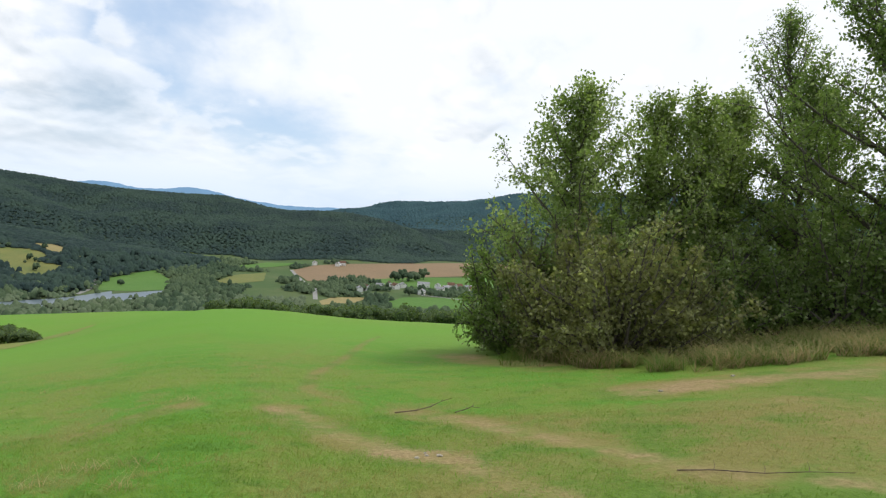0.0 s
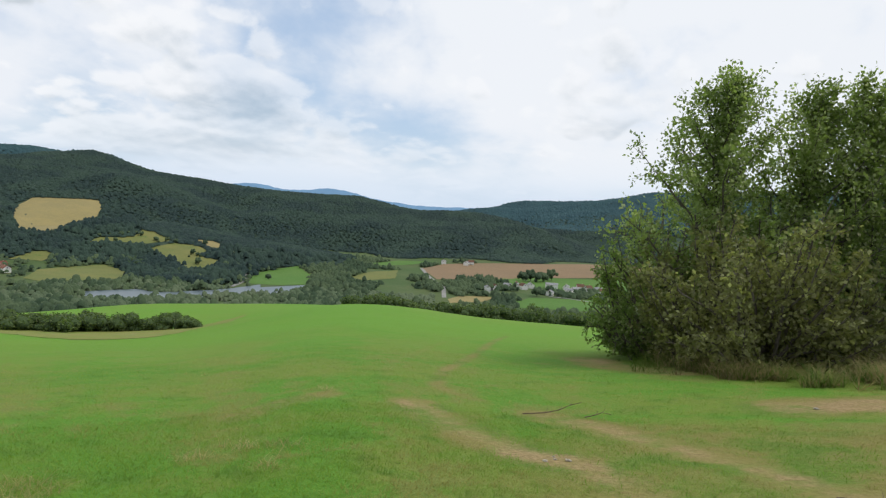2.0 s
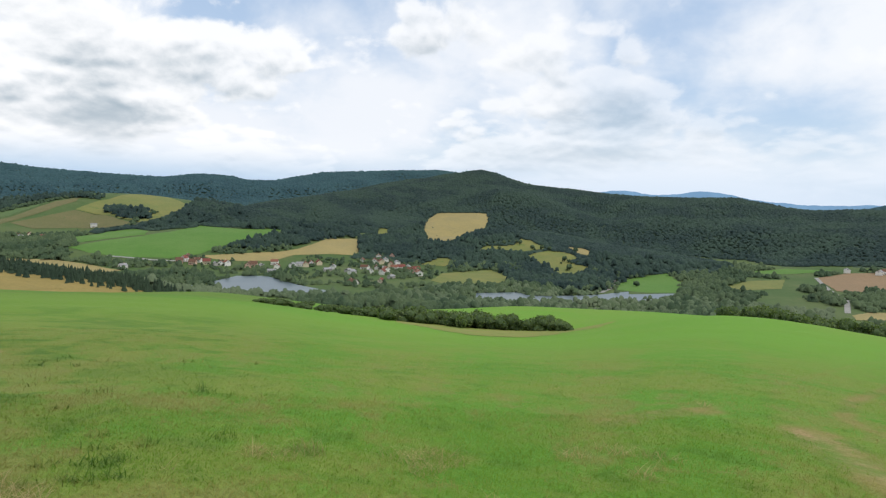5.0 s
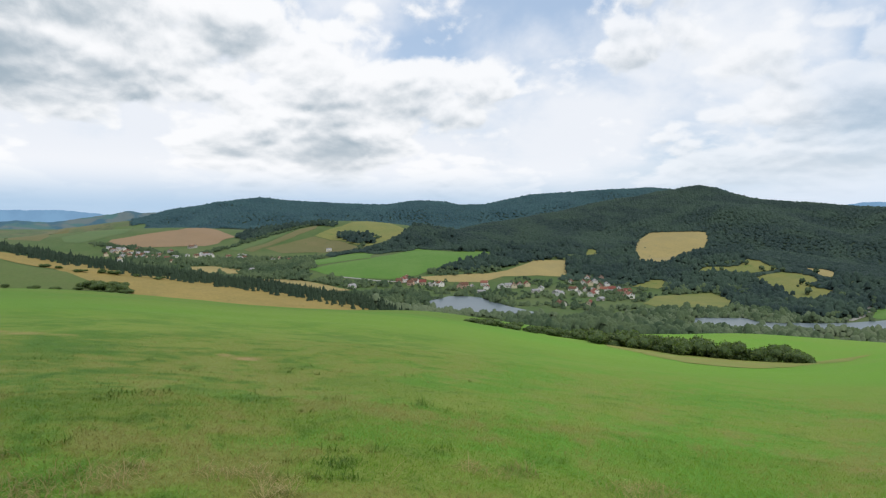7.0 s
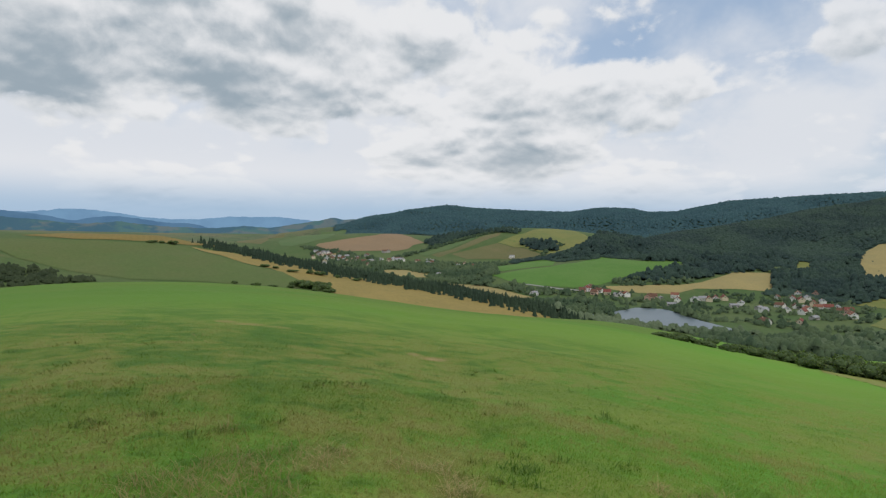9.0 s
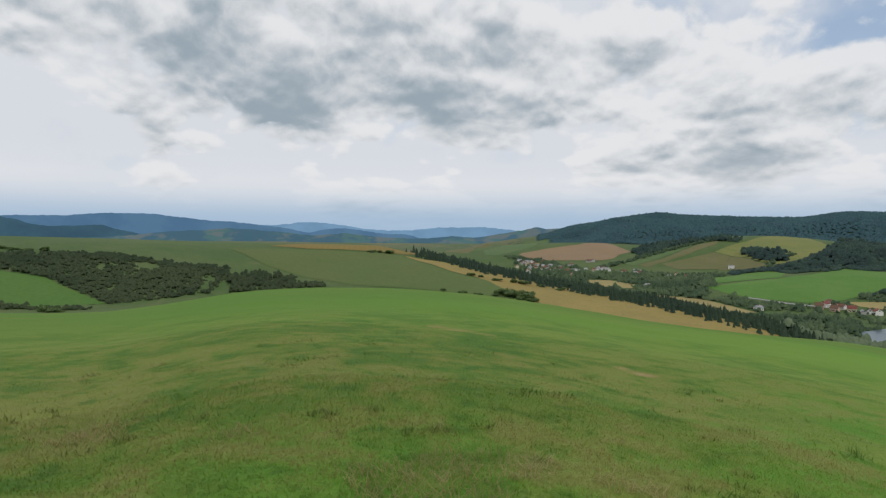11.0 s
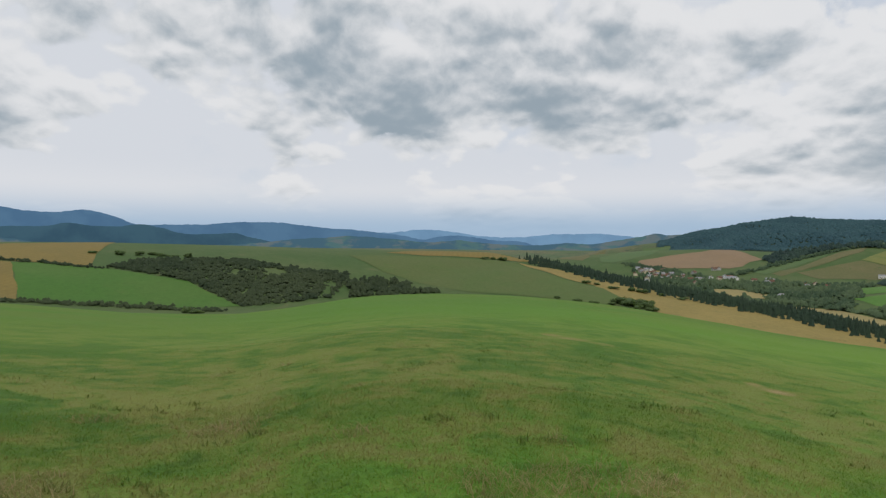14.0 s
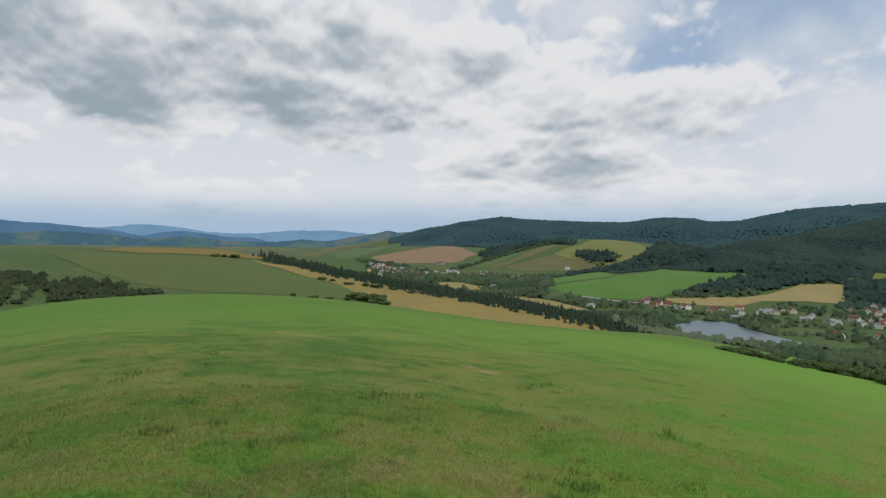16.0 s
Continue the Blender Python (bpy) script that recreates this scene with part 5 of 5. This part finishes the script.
k = ~cleared(x, y)
crowns("willows", "grey-green willows round the small pond", "trees", x[k], y[k], 4.5, 1.0, WILLOW, 89, 2)


def belt(line, width, gap, seed):
    """Points scattered along a line in the plan."""
    g = np.random.default_rng(seed)
    p = np.array(line, float)
    along = np.concatenate([[0], np.cumsum(np.hypot(*np.diff(p, axis=0).T))])
    n = max(1, int(along[-1] * width / gap ** 2))
    d = g.uniform(0, along[-1], n)
    return np.interp(d, along, p[:, 0]) + g.uniform(-width, width, n) / 2, np.interp(d, along, p[:, 1]) + g.uniform(-width, width, n) / 2


x, y = belt(((-662, 308), (-640, 330), (-615, 358), (-588, 385), (-578, 425)), 22, 5.2, 99)
crowns("willows", "grey-green willows along the near shore of the lake", "trees", x, y, 3.6, 0.9, WILLOW, 100, 2)
x, y = belt(((-770, -118), (-758, -85), (-725, -35), (-690, 10), (-655, 60), (-625, 110), (-590, 165), (-560, 210)), 78, 3.6, 90)
crowns("spruces", "belt of dark pointed spruces below the stubble field", "trees", x, y, 2.7, 1.1, SPRUCE_NEEDLES, 91, spiky=True)
x, y = belt(((-772, -100), (-712, 10), (-652, 95), (-600, 180)), 62, 3.6, 92)
crowns("scrub", "green undergrowth along the belt of spruces", "scrub", x, y, 3.2, 1.0, SPRUCE_NEEDLES, 93, 2)
for line, wide in ((((-1455, 152), (-1610, 288), (-1716, 421), (-1756, 495)), 16), (((-1350, 470), (-1420, 505), (-1500, 580)), 10), (((-1640, -60), (-1590, 10), (-1480, 60)), 26)):
    x, y = belt(line, wide, 6.0, 97)
    crowns("hedgerow", "dark tree hedgerow between distant fields", "hedge", x, y, 4.0, 1.0, VALLEY_TREE, 98, 2)
for edge, wide, name in ((HEDGE_UP, 6, "thin dark hedge between two fields"), (HEDGE_LOW, 9, "dark hedge along the lower edge of the fields")):
    x, y = belt(edge, wide, 2.4, 94)
    crowns("hedge", name, "hedge", x, y, 1.6, 0.8, SCRUB, 95, 2)

FIELD_BUSH = "dark rounded bush standing alone on the open hillside"
for k, (x, y) in enumerate(HEDGE_GOLD + CRESTDOTS + BUSHTRI + DOT + BUSH450 + NOTCHBUSH):
    bush(x, y, 3.4 + 0.9 * math.sin(5 * k), 6.5 + 1.5 * math.cos(3 * k), FIELD_BUSH, "bushes on the open hillside", k)


def lone_tree_meshes(seed):
    g = np.random.default_rng(seed)
    at = g.normal(0, 1, (16, 3)) * np.array([0.2, 0.2, 0.16]) + np.array([0, 0, 0.62])
    v, f = many(*ico(2), at, np.stack([g.uniform(0.13, 0.24, 16)] * 3, 1), g.uniform(0, 6, 16), 0.2, g)
    trunk = tubes(np.array([[0, 0, -0.05], [0, 0, 0.3], [0, 0, 0.3]]), np.array([[0, 0, 0.32], [0.14, 0, 0.6], [-0.12, 0.08, 0.6]]), np.array([0.03, 0.02, 0.02]), np.array([0.022, 0.01, 0.01]))
    return mesh_np("trunk", *trunk, (BARK,)), mesh_np("crown", v, f, (VALLEY_TREE,), None, True)


LONE = [lone_tree_meshes(s) for s in (5, 6, 7)]


def lone_tree(x, y, height, label, group, k):
    ob = thing("tree", (x, y, float(land(x, y))), label, "tree", group)
    ob.scale, ob.rotation_euler[2] = (height * 0.95, height * 0.95, height), 2.1 * k
    part("trunk", LONE[k % 3][0], ob), part("crown", LONE[k % 3][1], ob)


for k, (x, y) in enumerate(BIGTREES):
    lone_tree(x, y, 20 if k < 5 else 15, "large dark rounded tree beside the hamlet", "trees at the hamlet", k)
for k, (x, y) in enumerate(PASTURE_TREES):
    lone_tree(x, y, 7 + 3 * math.sin(4 * k), "dark green tree at the edge of an upland pasture", "trees on the upland pastures", k)
for k, (x, y) in enumerate(((-412, 812), (-180, 640), (-215, 655), (-700, 960), (-560, 870), (-770, 760))):
    lone_tree(x, y, 9, "single green tree standing in a valley meadow", "single trees in the valley", k)


# -- houses --
def box(bm, x0, x1, y0, y1, z0, z1):
    m = Matrix.LocRotScale(((x0 + x1) / 2, (y0 + y1) / 2, (z0 + z1) / 2), None, (x1 - x0, y1 - y0, z1 - z0))
    bmesh.ops.create_cube(bm, size=1.0, matrix=m)


def from_bm(name, bm, mat):
    me = bpy.data.meshes.new(name)
    bm.normal_update()
    bm.to_mesh(me)
    bm.free()
    me.materials.append(mat)
    return me


def house_parts(long, deep, eaves, pitch, wall_mat, roof_mat):
    ridge = eaves + pitch * deep / 2
    bm = bmesh.new()
    ring = [(-deep / 2, -0.8), (deep / 2, -0.8), (deep / 2, eaves), (0, ridge), (-deep / 2, eaves)]
    a = [bm.verts.new((-long / 2, y, z)) for y, z in ring]
    b = [bm.verts.new((long / 2, y, z)) for y, z in ring]
    bm.faces.new(a[::-1]), bm.faces.new(b)
    for i in range(5):
        bm.faces.new((a[i], a[(i + 1) % 5], b[(i + 1) % 5], b[i]))
    wall = from_bm("wall", bm, wall_mat)
    bm = bmesh.new()
    over, thick = 0.5, 0.25
    for side in (-1, 1):
        low, high = (side * (deep / 2 + over), eaves - pitch * over), (0, ridge)
        pts = [(low[0], low[1]), (high[0], high[1]), (high[0], high[1] + thick), (low[0], low[1] + thick)]
        a = [bm.verts.new((-long / 2 - over, y, z + 0.03)) for y, z in pts]
        b = [bm.verts.new((long / 2 + over, y, z + 0.03)) for y, z in pts]
        bm.faces.new(a), bm.faces.new(b[::-1])
        for i in range(4):
            bm.faces.new((a[(i + 1) % 4], a[i], b[i], b[(i + 1) % 4]))
    bmesh.ops.recalc_face_normals(bm, faces=bm.faces)
    roof = from_bm("roof", bm, roof_mat)
    bm = bmesh.new()
    box(bm, long * 0.2, long * 0.2 + 0.7, 0.6, 1.3, eaves, ridge + 1.0)
    chimney = from_bm("chimney", bm, WALLS[3])
    bm = bmesh.new()
    box(bm, -0.65, 0.65, -0.08, 0.08, 0, 1.4)
    window = from_bm("window", bm, PANE)
    bm = bmesh.new()
    box(bm, -0.55, 0.55, -0.09, 0.09, 0, 2.1)
    return wall, roof, chimney, window, from_bm("door", bm, TIMBER)


def house(label, group, long, deep, eaves, pitch, wall_mat, roof_mat):
    wall, roof, chimney, window, door = house_parts(long, deep, eaves, pitch, wall_mat, roof_mat)
    ob = thing("house", (0, 0, 0), label, "house", group)
    part("wall", wall, ob)
    part("chimney", chimney, part("roof", roof, ob), "brick chimney")
    for side in (-1, 1):
        for x in (-0.3, 0.05, 0.33):
            part("window", window, ob).location = (x * long, side * (deep / 2 + 0.02), 1.0)
        end = part("window", window, ob)
        end.location, end.rotation_euler[2] = (side * (long / 2 + 0.02), 0, eaves - 0.1), math.pi / 2
    part("door", door, ob).location = (-0.13 * long, -deep / 2 - 0.02, 0)
    return ob


def settle(spots, makers, turn, seed):
    """Houses at the spots of a village, with a few plans in turn."""
    g = np.random.default_rng(seed)
    for k, (x, y) in enumerate(spots):
        maker = makers[int(g.integers(0, len(makers)))]
        m = pose(x, y, float(land(x, y)) + 0.1, 0, 0, turn + float(g.normal(0, 18)) + 90 * int(g.integers(0, 2)))
        if maker.get("used"):
            copy_thing(maker["ob"], m)
        else:
            maker["used"] = True
            maker["ob"].matrix_basis = m


def plans(group, scale, rows):
    return [{"ob": house(label, group, long * scale, deep * scale, eaves * scale, pitch, WALLS[w], ROOFS[r])} for label, long, deep, eaves, pitch, w, r in rows]


settle(VILLAGE, plans("houses of the village", 1.0, (
    ("white rendered village house with a red tiled roof", 12, 9, 4.6, 0.8, 0, 0), ("cream village house with a red tiled roof", 11, 9, 4.4, 0.85, 1, 0),
    ("white village house with an orange tiled roof", 11, 9, 5.2, 0.7, 0, 3), ("white village house with a brown roof", 13, 8, 3.6, 0.8, 0, 1),
    ("grey outbuilding with a grey sheet roof", 12, 7, 3.4, 0.5, 2, 2), ("pink village house with a brown roof", 10, 9, 4.6, 0.85, 3, 1),
    ("white village house with a grey roof", 11, 8, 4.5, 0.6, 0, 2))), 50, 91)
settle(HAMLET[1:], plans("houses of the hamlet", 1.1, (
    ("white rendered house with a brown roof in the hamlet", 11, 9, 5.2, 0.8, 0, 1), ("white house with a pale grey roof in the hamlet", 11, 8, 5.0, 0.6, 0, 2),
    ("white house with a grey roof in the hamlet", 10, 9, 5.0, 0.6, 0, 2))), 10, 92)
g = np.random.default_rng(96)
settle(TOWN + tuple((x + float(g.uniform(-45, 45)), y + float(g.uniform(-30, 30))) for x, y in TOWN[:26]), plans("houses of the distant town", 0.85, (
    ("white house of the distant town with a grey roof", 14, 10, 6.5, 0.4, 0, 2), ("cream house of the distant town with a brown roof", 13, 10, 5.0, 0.7, 1, 1),
    ("grey house of the distant town with a brown roof", 12, 10, 5.0, 0.7, 2, 1), ("white house of the distant town with a pale grey roof", 12, 10, 5.0, 0.7, 0, 2))), 20, 93)
barn = house("long white barn with a pale sheet roof beside tall trees", "", 20, 11, 6.5, 0.45, WALLS[0], ROOFS[2])
barn.matrix_basis = pose(HAMLET[0][0], HAMLET[0][1], float(land(*HAMLET[0])) + 0.1, 0, 0, 6)
row_of_bushes(((92.8, 566, 5), (91.5, 560, 7), (89.8, 553, 5)), 5.0, 1.0, 1.6, "dark broad bush at the edge of the stubble", "bushes along the stubble", 31, 2.0)


# -- grass on the headland --
def blade_material(name, a, b, c):
    mat, n, bsdf = material(name, 0.6)
    geo = n.add("ShaderNodeNewGeometry")
    pick = geo.outputs["Random Per Island"]
    at = geo.outputs["Position"]
    patch, tuft = n.noise(at, 1 / 2.6, 4, 0.55, 0.3), n.noise(at, 1 / 0.7, 5, 0.62, 0.4)
    col = n.mix(pick, rgb(*a), rgb(*b))
    both = n.math("ADD", n.math("MULTIPLY", patch, 0.5), n.math("MULTIPLY", tuft, 0.5))
    col = n.mix(n.span(n.math("ADD", both, n.math("MULTIPLY", pick, 0.08)), 0.50, 0.60), col, rgb(*c))
    col = n.mix(n.span(tuft, 0.45, 0.36, 0.0, 0.55), col, n.mix(1.0, col, rgb(0.42, 0.55, 0.4), "MULTIPLY"))
    # darkens the blades' colour towards the hilltop, standing in for shade there
    dimmed = n.span(n.vec("DOT_PRODUCT", geo.outputs["Position"], toward(138, 0)), 0.0, 7.0, 0.0, 0.85)
    col = n.mix(dimmed, col, n.mix(1.0, col, rgb(0.62, 0.57, 0.55), "MULTIPLY"))
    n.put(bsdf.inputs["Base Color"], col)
    soften(n, bsdf, 0.75)
    lit = n.add("ShaderNodeBsdfTranslucent", Color=col)
    blend = n.add("ShaderNodeMixShader", i0=0.5, i1=bsdf.outputs[0], i2=lit.outputs[0])
    n.put(n.tree.nodes["Material Output"].inputs[0], blend.outputs[0])
    return mat


GRASS = blade_material("grass_blades", (0.145, 0.30, 0.02), (0.195, 0.31, 0.032), (0.30, 0.295, 0.078))
HAYGRASS = blade_material("dry_grass_blades", (0.40, 0.36, 0.13), (0.32, 0.31, 0.11), (0.50, 0.43, 0.20))


FOOTGRASS = blade_material("tall_yellowing_grass", (0.31, 0.26, 0.105), (0.20, 0.235, 0.06), (0.40, 0.32, 0.15))


def blades(x, y, height, width, bend, rng):
    """A bent blade of two joints at every point."""
    n = len(x)
    z = land(x, y)
    a, h = rng.uniform(0, 6.28, n), height * rng.uniform(0.5, 1.4, n)
    w = width * rng.uniform(0.7, 1.3, n)
    side = np.stack([-np.sin(a), np.cos(a), 0 * a], 1) * w[:, None]
    out = np.stack([np.cos(a), np.sin(a), 0 * a], 1) * (h * bend * rng.uniform(0.2, 1.6, n))[:, None]
    base = np.stack([x, y, z - 0.005], 1)
    mid = base + out * 0.35 + np.stack([0 * h, 0 * h, h * 0.62], 1)
    tip = base + out + np.stack([0 * h, 0 * h, h], 1)
    v = np.stack([base - side, base + side, mid + side * 0.7, mid - side * 0.7, tip], 1).reshape(-1, 3)
    k = (np.arange(n) * 5)[:, None]
    f = np.concatenate([k + [[0, 1, 2]], k + [[0, 2, 3]], k + [[3, 2, 4]]])
    return v, f


def grass(name, label, az0, az1, r0, r1, count, height, width, bend, mat, seed, keep=None, power=1.0):
    g = np.random.default_rng(seed)
    a = np.radians(g.uniform(az0, az1, count))
    r = r0 + (r1 - r0) * g.uniform(0, 1, count) ** power
    x, y = -r * np.sin(a), r * np.cos(a)
    ok = wear(x, y) < g.uniform(0.15, 0.7, count)
    if keep:
        ok &= keep(x, y)
    tagged(new(name, mesh_np(name, *blades(x[ok], y[ok], height, width, bend, g), (mat,))), label, "grass", kind="stuff")


grass("grass", "short rough green grass on the headland", -42, 156, 3.0, 9, 130000, 0.034, 0.003, 2.2, GRASS, 201, power=0.8)
grass("grass", "short green grass further down the meadow", -42, 156, 9, 18, 60000, 0.028, 0.0045, 2.4, GRASS, 202, power=1.0)
TUFTS = ((-5.2, -0.1), (-5.2, -0.6), (-5.1, 0.8), (-5.2, 2.1), (-6.0, -4.5), (-5.8, -2.7), (-3.5, -4.5), (-2.8, -4.4), (-5.0, -0.6), (-5.5, -0.2), (-4.8, -0.5), (-4.6, -1.0), (-6.0, -2.6), (-5.1, 3.0), (-2.5, 5.3), (-5.9, -6.3), (-10.4, -6.6), (-5.0, 3.1), (-4.2, 4.3), (-3.2, 5.9))


rank = lambda x, y: waves(x, y, 2.0, 210) + waves(x, y, 0.7, 211) > 1.3
RANK = blade_material("rank_grass_blades", (0.085, 0.195, 0.018), (0.12, 0.22, 0.026), (0.17, 0.22, 0.04))
grass("rank_grass", "dark green tufts of ranker grass", 60, 156, 3.0, 13, 60000, 0.06, 0.0045, 1.9, RANK, 212, rank)


def dry(x, y):
    near = np.zeros(x.shape)
    for a, b in TUFTS:
        near = np.maximum(near, np.exp(-((x - a) ** 2 + (y - b) ** 2) / 0.20))
    return waves(x, y, 3.2, 203) + 0.7 * waves(x, y, 0.8, 204) + 2.2 * near > 1.5


grass("dry_grass", "bleached dry grass stalks in tufts", -40, 156, 3.2, 14, 150000, 0.065, 0.003, 2.4, HAYGRASS, 205, dry, 0.9)
foot = lambda x, y: (np.hypot(x, y) > 12.4 + 0.18 * np.abs(np.degrees(np.arctan2(-x, y)) + 23)) & (waves(x, y, 1.6, 208) + waves(x, y, 0.6, 209) > 0.2)
grass("tall_grass", "tall yellowing grass at the foot of the thicket", -44, -8, 12.3, 20.0, 30000, 0.34, 0.007, 1.9, FOOTGRASS, 206, foot)
grass("tall_grass", "tall green grass at the foot of the thicket", -44, -6, 13.0, 20.0, 22000, 0.28, 0.007, 1.7, RANK, 207, foot)


# -- fallen branches and stones on the track --
def sweep(p, r, sides=7):
    """One unbroken tapered tube through the points p."""
    d = np.gradient(p, axis=0)
    d /= np.linalg.norm(d, axis=1, keepdims=True)
    u = np.cross(d, np.array([0.1, 0.2, 1.0]))
    u /= np.linalg.norm(u, axis=1, keepdims=True)
    w = np.cross(d, u)
    a = np.arange(sides) * 2 * math.pi / sides
    v = p[:, None] + (np.cos(a)[None, :, None] * u[:, None] + np.sin(a)[None, :, None] * w[:, None]) * r[:, None, None]
    i, k = np.meshgrid(np.arange(len(p) - 1), np.arange(sides), indexing="ij")
    f = np.stack([i * sides + k, i * sides + (k + 1) % sides, (i + 1) * sides + (k + 1) % sides, (i + 1) * sides + k], -1).reshape(-1, 4)
    return v.reshape(-1, 3), f


def fallen_branch(line, radius, label):
    p = np.array([(x, y, float(land(x, y)) + z) for x, y, z in line])
    ob = tagged(new("fallen_branch", mesh_np("fallen_branch", *sweep(p, radius * np.linspace(1, 0.4, len(p))), (DEADWOOD,), None, True)), label, "branch")
    for q in p[1:-1]:
        part("twig", mesh_np("twig", *sweep(np.array([q, q + (0.03, 0.05, 0.02), q + (0.04, 0.11, 0.05)]), radius * np.array([0.5, 0.35, 0.15])), (DEADWOOD,), None, True), ob)


fallen_branch(((-0.5, 9.0, 0.02), (-0.2, 9.12, 0.03), (0.0, 9.3, 0.05), (0.15, 9.5, 0.09), (0.32, 9.62, 0.12)), 0.009, "dark dead branch lying across the worn track")
fallen_branch(((0.36, 9.0, 0.02), (0.5, 9.05, 0.05), (0.6, 9.15, 0.07), (0.72, 9.12, 0.05)), 0.008, "short dark dead stick lying on the grass")
fallen_branch(((2.2, 5.55, 0.01), (2.45, 5.4, 0.02), (2.75, 5.15, 0.02), (3.05, 5.05, 0.03), (3.35, 4.95, 0.03)), 0.006, "thin dark dead twig lying in the short grass")
sv, sf = ico(2)
for k, (x, y, s) in enumerate(((-0.1, 6.5, 0.022), (0.0, 6.6, 0.018), (0.13, 6.58, 0.026), (-0.02, 6.72, 0.015), (3.6, 9.9, 0.03), (5.2, 10.9, 0.03))):
    g = np.random.default_rng(300 + k)
    v = sv * (1 + 0.15 * g.normal(size=(len(sv), 1))) * np.array([1.3, 0.9, 0.6]) * s
    ob = tagged(new("stone", mesh_np("stone", v, sf, (FENCE_STONE,))), "small pale stone lying on the bare soil", "stone", "stones on the track")
    ob.location = (x, y, float(land(x, y)) + s * 0.3)
